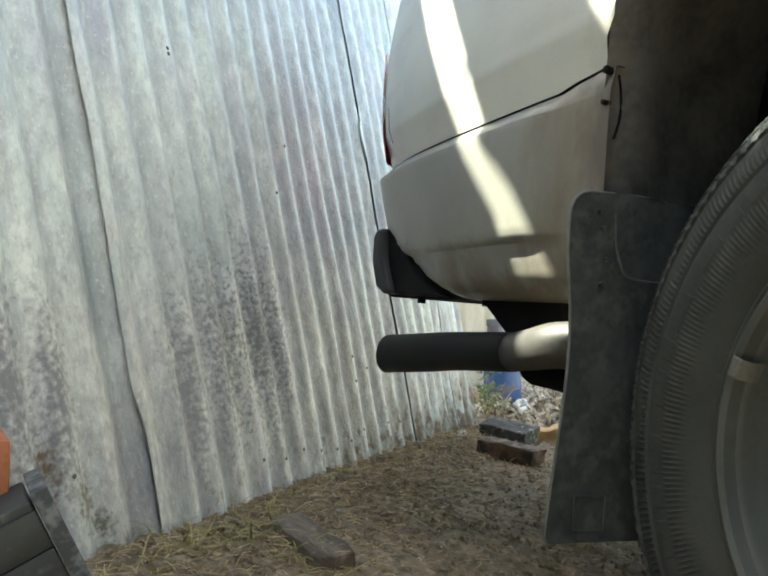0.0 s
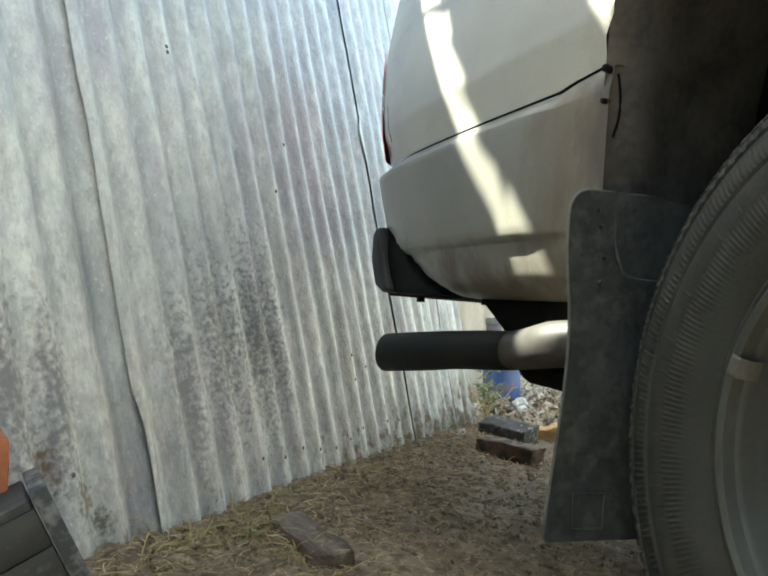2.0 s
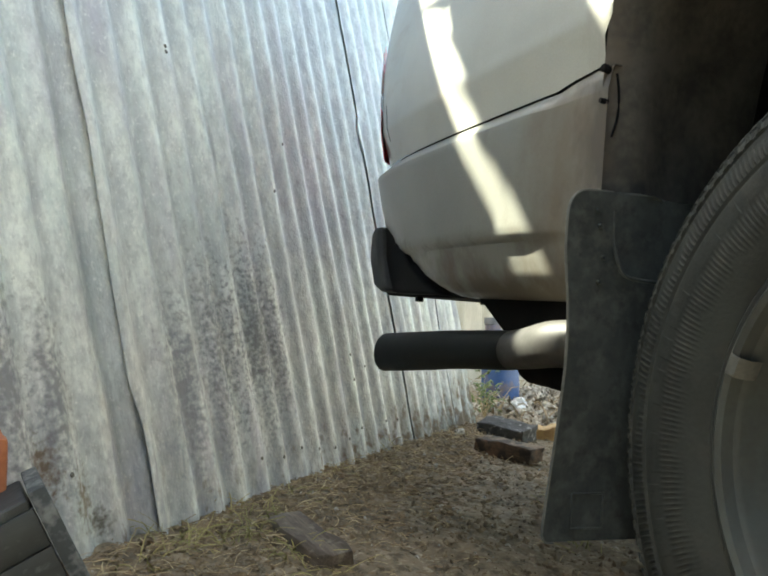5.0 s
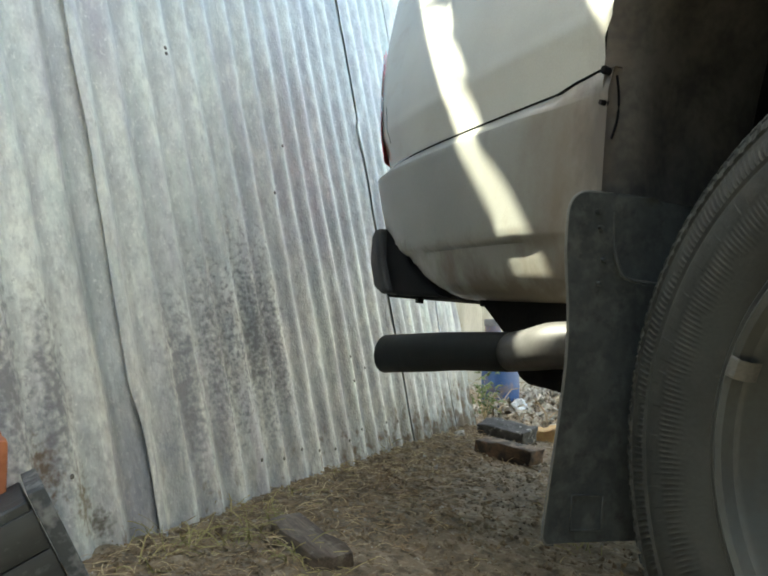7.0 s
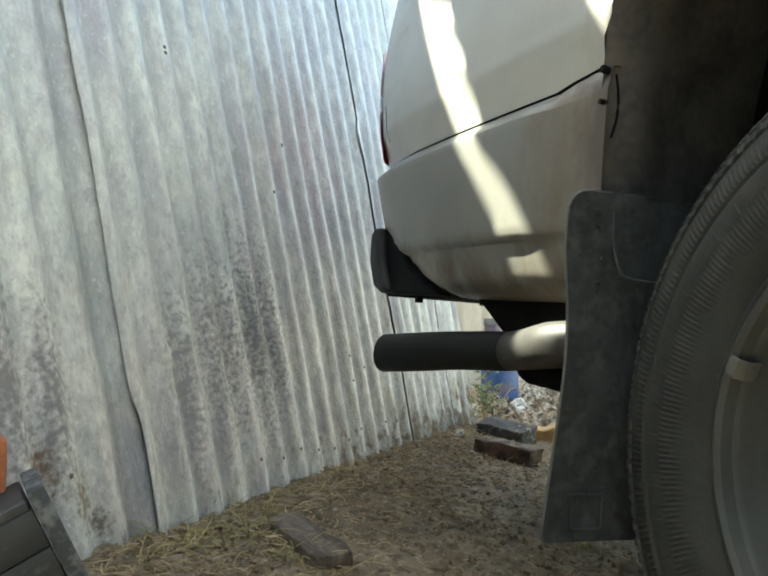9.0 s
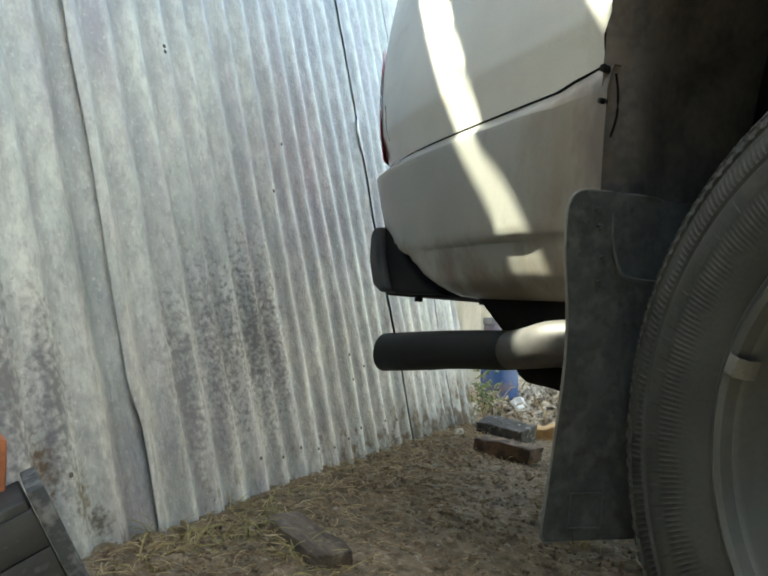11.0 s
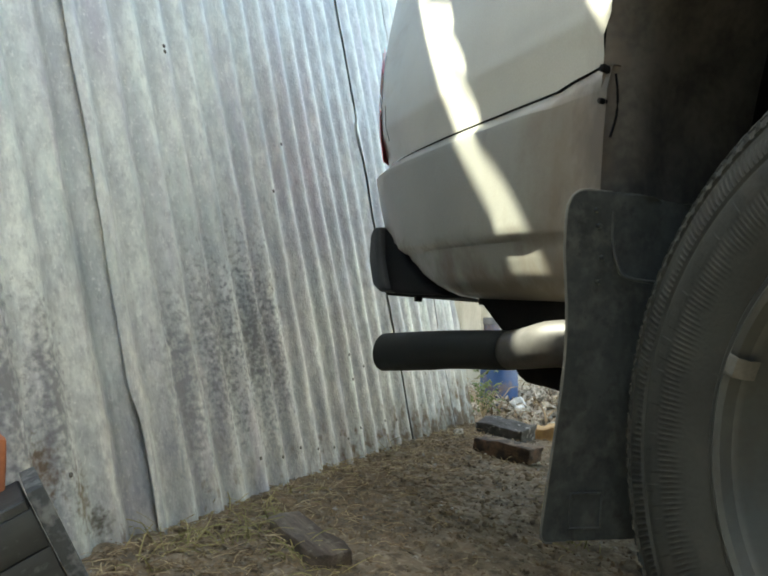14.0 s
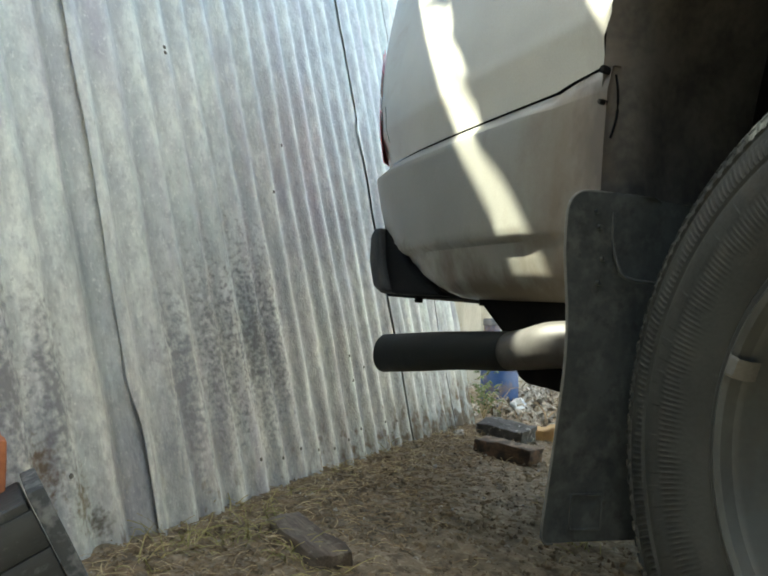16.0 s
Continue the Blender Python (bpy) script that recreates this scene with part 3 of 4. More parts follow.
    # underbody
    car_part("floor_pan", box((1.52, 3.4, 0.06), 0.01, 1, (MID, -1.05, 0.03)), UNDER, label="black underbody")
    car_part("rear_pan", box((1.50, 0.80, 0.05), 0.01, 1, (MID, 1.14, 0.050)), UNDER)
    for x in (0.86, 1.82):
        car_part("chassis_rail", box((0.08, 3.9, 0.10), 0.008, 1, (x, -0.55, -0.03)), UNDER)
    car_part("inner_wall", box((0.04, 4.0, 0.62), 0.01, 1, (0.815, -0.72, 0.36)), UNDER)
    car_part("inner_wall", box((0.04, 3.4, 0.62), 0.01, 1, (2 * MID - 0.80, -1.0, 0.36)), UNDER)
    car_part("rear_axle", tube([(0.72, 0.355, -0.094), (1.25, 0.355, -0.094), (1.34, 0.355, -0.10), (1.43, 0.355, -0.094), (1.96, 0.355, -0.094)], [0.045, 0.05, 0.11, 0.05, 0.045], 14), UNDER)
    car_part("front_axle", tube([(0.72, -2.245, -0.094), (1.96, -2.245, -0.094)], [0.04, 0.04], 12), UNDER)


build_shell()


def arch_liner():
    # flange turned in from the arch edge, then the liner behind and over the wheel
    edge = smooth_path([(0, y, z) for y, z in ARCH], 60)
    rows = []
    for x, inset in ((0.5385, -0.001), (0.540, 0.0), (0.545, 0.004), (0.560, 0.008), (0.575, 0.011), (0.595, 0.012), (0.62, 0.010), (0.66, 0.006), (0.72, 0.0), (0.80, -0.006)):
        rows.append([(x + (np.interp(p.z, (0, 0.36, 0.40, 0.43, 0.465, 0.56), (0.0, -0.003, 0.001, 0.005, 0.010, 0.028)) if x < 0.58 else 0), p.y + (0.03 * ease((x - 0.57) / 0.10) * min(1, max(0, (0.45 - p.z) / 0.2)) if p.y > 0.5 else 0) + (0.355 - p.y) * inset / 0.4, p.z - inset * (p.z + 0.09) / 0.5 + 0.003 * noise.noise(Vector((x * 18, p.y * 9, p.z * 9)))) for p in edge])
    bm = grid(rows)
    bmesh.ops.recalc_face_normals(bm, faces=bm.faces)
    bmesh.ops.reverse_faces(bm, faces=bm.faces)
    arch = car_part("wheel_arch", bm, LINER, label="dirty black wheel arch liner")
    return arch


wheel_arch = arch_liner()


def tyre_mesh():
    prof = [(0.055, 0.196), (0.016, 0.2), (0.006, 0.207), (0.004, 0.214), (0.0075, 0.2175), (0.004, 0.222), (-0.002, 0.236), (-0.0035, 0.242), (-0.0048, 0.2465), (-0.0055, 0.251), (-0.006, 0.2555), (-0.006, 0.2595), (-0.006, 0.263), (-0.006, 0.2655), (-0.006, 0.2675), (-0.006, 0.2705), (-0.0055, 0.2745), (-0.0045, 0.281),
            (-0.0028, 0.284), (-0.0045, 0.287), (-0.0037, 0.290), (-0.003, 0.293), (-0.0015, 0.2965), (0.000, 0.300), (0.0018, 0.3035), (0.0035, 0.307), (0.0055, 0.3115), (0.0045, 0.3135), (0.0075, 0.316), (0.011, 0.3215),
            (0.013, 0.3245), (0.0125, 0.3265), (0.016, 0.3295), (0.022, 0.3345), (0.030, 0.3395), (0.040, 0.3425), (0.055, 0.3445), (0.068, 0.345), (0.07, 0.338), (0.076, 0.338), (0.078, 0.3455), (0.105, 0.346)]
    prof = [(d, r if r < 0.21 else min(0.361, 0.207 + (r - 0.207) * 1.145)) for d, r in prof]
    prof = [(d, min(r, 0.345) if d > 0.062 else r) for d, r in prof]
    full = prof + [(0.21 - d, r) for d, r in prof[::-1][1:]]
    n = 1620
    rows = []
    for k in range(n):
        a = 2 * math.pi * k / n
        row = []
        block = k % 12
        arc = (k % 135) / 135
        for d, r in full:
            dd = min(d, 0.21 - d)
            rr, s = r, (1 if d < 0.105 else -1)
            sink = 0.0
            if r > 0.330 and dd < 0.066 and block < 4:
                rr, sink = 0.330 + (r - 0.330) * 0.3, 0.005
            push = 0.0
            if 0.301 < r < 0.326:
                # combed ribs that swell and fade in arcs round the shoulder
                reach = 0.304 + 0.021 * abs(math.sin(math.pi * arc)) ** 0.6
                push = (0.0015 if r < reach else 0.0) * (1 if k % 5 < 2 else 0)
            if 0.250 < r < 0.2675:
                reach = 0.269 - 0.016 * abs(math.sin(math.pi * ((arc * 2 + 0.3) % 1))) ** 0.6
                push = (0.0011 if r > reach - 0.008 else 0.0) * (1 if k % 5 < 2 else 0)
            if 0.2715 < r < 0.2975 and (0.12 < arc < 0.36 or 0.44 < arc < 0.58 or 0.66 < arc < 0.92):
                # raised plain blocks between the two combs
                push = 0.0007 if r < 0.2935 - 0.012 * ((arc * 3.7) % 1) else 0.0
            if 0.327 < r < 0.339:
                push = 0.0016 * (1 if block < 8 else 0)
            z = rr * math.sin(a)
            if z < -0.345:
                z = -0.345 + (z + 0.345) * 0.15
            row.append((d - s * (push - sink), rr * math.cos(a), z))
        rows.append(row)
    return grid(rows, closed_u=True)


def wheel(centre, mirror=False, weight=False):
    w = new("wheel")
    w.parent = car
    w.empty_display_size = 0.1
    w.matrix_local = Matrix.Translation(Vector(centre) - CAR_O) @ (pose(0, 0, 0, 0, 0, 180) if mirror else Matrix())
    return w


def build_wheels():
    bm = tyre_mesh()
    bmesh.ops.recalc_face_normals(bm, faces=bm.faces)
    w = wheel((0.549, 0.355, -0.094))
    tyre = part("tyre", bm, RUBBER, w, "dusty black tyre, paler towards its shoulder blocks", angle=30)
    prof = [(0.012, 0.196), (0.002, 0.2), (-0.001, 0.2055), (0.001, 0.2085), (0.005, 0.2075), (0.008, 0.202), (0.012, 0.196), (0.018, 0.1925), (0.026, 0.1905), (0.034, 0.186), (0.052, 0.178), (0.058, 0.168),
            (0.048, 0.155), (0.034, 0.14), (0.026, 0.12), (0.024, 0.10), (0.030, 0.085), (0.032, 0.07), (0.018, 0.062), (0.006, 0.055), (0.0, 0.04), (-0.002, 0.0001)]
    rows = [[(d, r * math.cos(a), r * math.sin(a)) for d, r in prof] for a in [2 * math.pi * k / 128 for k in range(128)]]
    bm = grid(rows, closed_u=True)
    bmesh.ops.recalc_face_normals(bm, faces=bm.faces)
    rim = part("rim", bm, RIM, w, "dull grey steel rim", angle=35)
    for k in range(6):
        a = math.pi * k / 3 + 0.3
        part("wheel_nut", tube([(0.034, 0.085 * math.cos(a), 0.085 * math.sin(a)), (0.012, 0.085 * math.cos(a), 0.085 * math.sin(a))], [0.011, 0.010], 6), LEAD, w)
    # balance weight clipped on the rim's edge
    rows = []
    for k in range(12):
        a = radians(16.5 + 5.6 * k / 11)
        e = 0.75 if k in (0, 11) else 1.0
        rows.append([(d, r * math.cos(a), r * math.sin(a)) for d, r in ((0.008, 0.205), (-0.002 * e, 0.2052), (-0.005 * e, 0.202), (-0.0045 * e, 0.1925), (0.004, 0.187), (0.016, 0.186))])
    bm = grid(rows)
    bmesh.ops.recalc_face_normals(bm, faces=bm.faces)
    part("balance_weight", bm, LEAD, w, "grey lead balance weight")
    for c, mir in (((0.549, -2.245, -0.094), False), ((2 * MID - 0.549, 0.355, -0.094), True), ((2 * MID - 0.549, -2.245, -0.094), True)):
        o = wheel(c, mir)
        part_tyre, part_rim = new("tyre", tyre.data), new("rim", rim.data)
        part_tyre.parent = part_rim.parent = o


build_wheels()


def mud_flap():
    left = [(0.600, 0.1610), (0.580, 0.1608), (0.564, 0.1600), (0.553, 0.157), (0.5445, 0.1505), (0.5395, 0.141), (0.5375, 0.128), (0.5385, 0.09), (0.543, 0.05), (0.547, 0.01), (0.5475, -0.04), (0.545, -0.09), (0.541, -0.15), (0.536, -0.21), (0.5325, -0.250), (0.5335, -0.259), (0.5385, -0.2645), (0.548, -0.2655)]
    left = smooth_path([(x, 0, z) for x, z in left], 90)

    def skin(x, u, z):
        y = 0.803 + 0.10 * u * u - 0.02 * math.sin(3 * (z + 0.1)) * u + 0.004 * noise.noise(Vector((u * 12, z * 7, 3)))
        return Vector((x + u, y, z)) * 0.905
    rows = [[skin(p.x, u, p.z) for u in (0, 0.004, 0.009, 0.02, 0.04, 0.06, 0.08, 0.1, 0.125, 0.15, 0.2)] for p in left]
    bm = thicken(grid(rows), 0.003)
    flap = car_part("mud_flap", bm, FLAP, label="dark grey rubber mud flap")
    bead = [skin(p.x, 0.0, p.z) + Vector((0.0, -0.001, 0)) for p in left]
    o = car_part("edge_bead", tube(bead, [0.0019] * len(bead), 8), BEAD, label="edge bead of the flap, its highlight in the colour")
    o.parent = flap
    # embossed square low on the flap
    for size, centre in (((0.046, 0.002, 0.003), (0.592, 0.7995, -0.207)), ((0.046, 0.002, 0.003), (0.590, 0.7995, -0.249)),
                         ((0.003, 0.002, 0.045), (0.5685, 0.7995, -0.228)), ((0.003, 0.002, 0.045), (0.6135, 0.7995, -0.228))):
        b = box(size, 0.0008, 1, centre)
        bmesh.ops.scale(b, vec=(0.905, 0.905, 0.905), verts=b.verts)
        o = car_part("embossed_mark", b, FLAP)
        o.parent = flap
    for x, y, z in ((0.577, 0.800, 0.137), (0.582, 0.800, 0.118), (0.590, 0.800, 0.080), (0.586, 0.800, 0.05)):
        o = car_part("flap_bolt", tube([(x * 0.905, 0.719, z * 0.905), (x * 0.905, 0.727, z * 0.905)], [0.0025, 0.0035], 10), FLAP)
        o.parent = flap
    lip = smooth_path([(0.545, 0.724, 0.125), (0.546, 0.723, 0.095), (0.550, 0.717, 0.066), (0.562, 0.716, 0.053), (0.60, 0.714, 0.050), (0.66, 0.712, 0.049)], 20)
    o = car_part("liner_lip", tube(lip, [0.0022] * 20, 8), FLAP)
    return flap


mud_flap()


def tail_details():
    # step at the lower tail corner: shaded hollow in black, lit outer face in grey
    out = [(1.53, 0.165), (1.46, 0.165), (1.43, 0.135), (1.37, 0.085), (1.29, 0.048), (1.22, 0.028), (1.42, 0.028), (1.505, 0.036), (1.54, 0.085), (1.545, 0.135)]
    step = car_part("bumper_step", prism(out, 0.572, 0.90, 0.006, 3), BLACK, label="bumper corner step, black for its shaded hollow")
    outer = [(1.548, 0.150), (1.530, 0.164), (1.500, 0.163), (1.487, 0.10), (1.462, 0.062), (1.436, 0.034), (1.47, 0.028), (1.513, 0.042), (1.547, 0.095)]
    o = car_part("step_cap", prism(outer, 0.556, 0.60, 0.010, 3), STEP, label="outer face of the step, greyed as lit")
    o.parent = step
    for y in (1.37, 1.11):
        car_part("clip", box((0.012, 0.014, 0.010), 0.001, 1, (0.60, y, 0.020)), BLACK)
    # tail lamp wrapped round the corner
    def lens(z0, z1, mat, name, par=None):
        pts = [p for p in plan_curve(1.47, 40, 0.0035) if p[0] < 0.74]
        rows = [[(x + np.interp(z, (0.36, 0.40, 0.44, 0.50, 0.56, 0.62), (-0.008, -0.004, 0.001, 0.011, 0.024, 0.040)) * (1 if x < 0.6 else 0.7), y + 0.03 + LEAN * (z - 0.2875) + 0.004, z) for x, y in pts] for z in [z0 + (z1 - z0) * j / 5 for j in range(6)]]
        bm = grid(rows)
        bmesh.ops.recalc_face_normals(bm, faces=bm.faces)
        o = car_part(name, bm, mat)
        if par:
            o.parent = par
        return o
    lamp = lens(0.31, 0.44, RED, "tail_lamp")
    lamp["label"] = "red, white and orange tail lamp"
    lens(0.443, 0.472, CLEAR, "reversing_lens", lamp)
    lens(0.475, 0.54, AMBER, "indicator_lens", lamp)
    lens(0.543, 0.60, RED, "brake_lens", lamp)
    line = [(x - 0.002, y + 0.03 + LEAN * (z - 0.2875), z) for z, (x, y) in zip((0.33, 0.36, 0.39, 0.41), [plan_curve(1.40, 30, o)[0] for o in (0.006, 0.0095, 0.006, 0.0045)])]
    car_part("panel_line", tube(line, [0.0007] * 4, 6), BLACK)
    # dark bracket and hanger under the tail
    out = [(1.135, 0.035), (0.76, 0.035), (0.76, -0.03), (1.02, -0.03)]
    car_part("bracket", prism(out, 0.590, 0.78, 0.006, 2), UNDER, label="black underbody bracket")
    # body seam hook and plugs by the arch
    car_part("plug", tube([(0.538, 0.7425, 0.251), (0.5285, 0.7415, 0.251)], [0.0036, 0.0030], 10), BLACK)
    car_part("seam_hook", rough_up(box((0.012, 0.009, 0.010), 0.003, 2, (0.5355, 0.744, 0.289)), 0.002, 60), BLACK)
    car_part("liner_lip", tube(smooth_path([(0.549, 0.742, 0.285), (0.553, 0.741, 0.262), (0.553, 0.741, 0.235), (0.547, 0.742, 0.212)], 12), [0.0016] * 12, 6), BLACK)


tail_details()


def exhaust():
    ex = new("exhaust")
    ex.parent = car
    ex.matrix_local = Matrix()
    ex["label"] = "steel exhaust with a long dark tip"
    path = smooth_path([(0.557, 0.940, -0.046), (0.552, 1.10, -0.0575), (0.548, 1.21, -0.068), (0.544, 1.405, -0.084)], 24)
    radii = [0.0272 + 0.0085 * k / 23 for k in range(24)]
    bm = tube(path, radii, 40, caps=False)
    inner = tube(path[8:], [r - 0.002 for r in radii[8:]], 40, caps=False)
    bmesh.ops.reverse_faces(inner, faces=inner.faces)
    lip = tube(path[-1:] + [path[-1] + Vector((0, 0.0005, 0))], [radii[-1], radii[-1] - 0.002], 40, caps=False)
    for extra in (inner, lip):
        me = bpy.data.meshes.new("tip")
        extra.to_mesh(me)
        extra.free()
        bm.from_mesh(me)
        bpy.data.meshes.remove(me)
    # the end is cut aslant, towards the outside of the car
    for v in bm.verts:
        if v.co.y > 1.2:
            v.co.y -= 0.75 * max(0.0, 0.545 + 0.036 - v.co.x) * (v.co.y - 1.2) / 0.205
    o = car_part("tip", bm, TIP, label="sooty black exhaust tip")
    o.parent = ex
    path = smooth_path([(0.558, 0.948, -0.0465), (0.562, 0.90, -0.039), (0.568, 0.85, -0.030), (0.60, 0.80, -0.027), (0.72, 0.785, -0.03), (0.90, 0.785, -0.03)], 24)
    o = car_part("pipe", tube(path, [0.0262, 0.0268, 0.027, 0.0275, 0.028, 0.0285, 0.029, 0.0295] + [0.030] * 16, 36), EXHAUST, label="bare steel exhaust pipe")
    o.parent = ex
    path = smooth_path([(0.585, 0.95, -0.062), (0.590, 0.90, -0.070), (0.60, 0.85, -0.072), (0.63, 0.80, -0.055), (0.70, 0.79, -0.05)], 16)
    o = car_part("heat_shield", tube(path, [0.012, 0.022, 0.024, 0.022] + [0.02] * 12, 16), UNDER)
    o.parent = ex


exhaust()

# ---- timber and rubbish on the ground ----
def block(name, size, m, mats, label, category, bevel=0.003, rough=0.003, seed=0, group=""):
    bm = box(size, bevel, 2)
    bmesh.ops.subdivide_edges(bm, edges=[e for e in bm.edges if e.calc_length() > 0.03], cuts=6, use_grid_fill=True)
    rough_up(bm, rough, 22, seed)
    rough_up(bm, rough * 0.5, 70, seed + 3)
    for f in bm.faces:
        f.material_index = 1 if len(mats) > 1 and f.normal.z > 0.7 else 0
    ob = finish(name, bm, mats, None, angle=35)
    ob.matrix_world = m
    return tagged(ob, label, category, group)


block("wooden_plank", (0.205, 0.058, 0.026), pose(0.334, 1.205, ground_z(0.334, 1.205) + 0.008, 2, 3, -82), [WOOD_OLD], "weathered grey wooden plank half sunk in the soil", "plank", seed=1, rough=0.006)
block("wooden_beam", (0.19, 0.06, 0.045), pose(1.095, 1.90, ground_z(1.095, 1.90) + 0.021, 0, 2, -69), [WOOD_DARK, WOOD_TOP], "dark brown old wooden beam offcut on the soil", "beam", seed=2, rough=0.006)
block("charred_block", (0.16, 0.11, 0.05), pose(1.245, 2.17, ground_z(1.245, 2.17) + 0.022, 4, 6, -58), [CHAR, CHAR], "charred grey-black wooden block", "block", seed=5, rough=0.008)
block("ochre_block", (0.11, 0.07, 0.045), pose(1.385, 2.185, ground_z(1.385, 2.185) + 0.02, 0, 0, -20), [OCHRE], "ochre yellow chunk of split wood", "block", seed=8, rough=0.01)


def crate():
    ax = Vector((0.41, 0.06, -0.91)).normalized()
    side = Vector((-0.905, -0.12, -0.41)).normalized()
    nrm = ax.cross(side).normalized()
    side = nrm.cross(ax).normalized()
    m = Matrix.Translation((-0.030, 0.885, 0.227)) @ Matrix((side, ax, nrm)).transposed().to_4x4()
    root = empty("wooden_crate", m, "dark painted wooden crate tipped against the fence", "crate")
    back = 0.035 if nrm.y > 0 else -0.035
    part("edge_board", rough_up(box((0.017, 0.26, 0.11), 0.002, 2, (0.0085, 0.115, back)), 0.0012, 40), EDGE, root, "worn grey edge board with chipped paint")
    for k in range(5):
        part("slat", rough_up(box((0.40, 0.0425, 0.012), 0.0015, 2, (0.219, 0.022 + 0.0435 * k, -back * 0.36)), 0.0008, 40, k), SLATE, root)
    part("back_panel", box((0.40, 0.25, 0.01), 0.002, 1, (0.22, 0.125, back * 2.2)), SLATE, root)
    part("top_board", box((0.40, 0.012, 0.10), 0.002, 1, (0.22, -0.004, back)), SLATE, root)


crate()
block("brick", (0.065, 0.12, 0.22), pose(-0.119, 1.0, 0.166, 0, 2, 10), [BRICK], "orange fired brick standing behind the crate", "brick", seed=3, rough=0.003)

# ---- yard behind: barrel, boards, weeds ----
def barrel():
    x, y = 1.60, 2.845
    root = empty("plastic_can", pose(x, y, soil_z(x, y) - 0.01), "blue plastic can with a brown stain and grey cap", "can")
    prof = [(0.0, 0.0), (0.060, 0.0), (0.070, 0.008), (0.076, 0.03), (0.077, 0.09), (0.079, 0.10), (0.077, 0.11), (0.077, 0.20), (0.079, 0.21), (0.077, 0.22), (0.076, 0.27), (0.066, 0.30), (0.045, 0.315), (0.0, 0.318)]
    rows = [[(r * math.cos(a) * (1.08 if math.cos(a) > 0 else 1.0), 0.85 * r * math.sin(a), z) for r, z in prof] for a in [2 * math.pi * k / 40 for k in range(40)]]
    bm = grid(rows, closed_u=True)
    bmesh.ops.remove_doubles(bm, verts=bm.verts, dist=1e-5)
    bmesh.ops.recalc_face_normals(bm, faces=bm.faces)
    part("body", bm, BARREL, root)
    part("neck", tube([(-0.030, 0, 0.300), (-0.030, 0, 0.350)], [0.034, 0.032], 28), BARREL, root)
    part("lid", tube([(-0.030, 0, 0.347), (-0.030, 0, 0.350), (-0.030, 0, 0.372), (-0.030, 0, 0.376)], [0.033, 0.036, 0.036, 0.033], 28), GREYTOP, root, "grey screw cap")


barrel()


def board_wall():
    wall = tagged(new("wall_far"), "pale weathered board wall", "wall", kind="structure")
    wall.matrix_world = pose(1.5, 3.5, -0.3, 0, 0, -12)
    base = box((0.14, 0.025, 1.9), 0.003, 1, (0, 0, 0.95))
    first = part("board", base, PALE, wall)
    for k in range(10, 32):
        ob = first if k == 10 else new("board", first.data)
        ob.parent = wall
        ob.location = (-2.2 + 0.137 * k, 0.027 * (k % 2), 0.01 * ((k * 7) % 5))


board_wall()

# ---- unseen planks added over the fence to shape the sun, the tree beyond ----
E_AX, Q_AX = Vector((0.7071, 0.7071, 0)), Vector((0.7071, -0.7071, 0))


def shade_planks():
    roof = empty("sun_streak_planks", Matrix.Translation((0, 0, 2.3)) @ Matrix((E_AX, Q_AX, Vector((0, 0, -1)))).transposed().to_4x4(), "unseen rough planks added behind the fence to shape the sun", "roof")
    def waney(q_left, q_right):
        """A plank whose two long edges wander through a few (along, across) spots."""
        es = [-0.2 + 2.1 * k / 210 for k in range(211)]
        a, b = [np.interp(es, *zip(*q)) for q in (q_left, q_right)]
        a, b = [np.convolve(np.pad(q, 2, mode="edge"), [0.2] * 5, mode="valid") for q in (a, b)]
        return thicken(grid([[(e, q0, -0.002), (e, (q0 + q1) / 2, 0.0), (e, q1, -0.002)] for e, q0, q1 in zip(es, a, b)]), 0.02)
    # edges and battens placed so the gaps cast the wanted sun streaks
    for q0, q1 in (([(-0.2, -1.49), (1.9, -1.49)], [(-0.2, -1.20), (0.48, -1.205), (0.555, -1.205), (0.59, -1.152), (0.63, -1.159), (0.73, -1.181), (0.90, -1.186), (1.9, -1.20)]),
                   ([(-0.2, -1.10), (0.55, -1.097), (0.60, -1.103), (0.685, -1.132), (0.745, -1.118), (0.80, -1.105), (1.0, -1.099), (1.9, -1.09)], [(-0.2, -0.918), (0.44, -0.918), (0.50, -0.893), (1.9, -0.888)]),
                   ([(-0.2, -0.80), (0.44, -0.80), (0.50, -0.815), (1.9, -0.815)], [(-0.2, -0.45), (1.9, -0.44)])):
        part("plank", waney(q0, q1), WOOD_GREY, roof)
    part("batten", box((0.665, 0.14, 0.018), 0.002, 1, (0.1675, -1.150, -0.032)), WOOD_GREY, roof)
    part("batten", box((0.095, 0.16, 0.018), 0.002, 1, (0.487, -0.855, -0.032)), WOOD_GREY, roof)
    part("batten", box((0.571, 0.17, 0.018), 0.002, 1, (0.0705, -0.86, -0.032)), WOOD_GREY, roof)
    for e in (-0.12, 1.82):
        part("rafter", box((0.06, 1.1, 0.08), 0.004, 1, (e, -0.97, 0.05)), WOOD_GREY, roof)
    for e, q in ((-0.12, -1.45), (1.82, -1.45)):
        part("post", box((0.08, 0.08, 2.4), 0.004, 1, (e, q, 1.25)), WOOD_GREY, roof)


shade_planks()



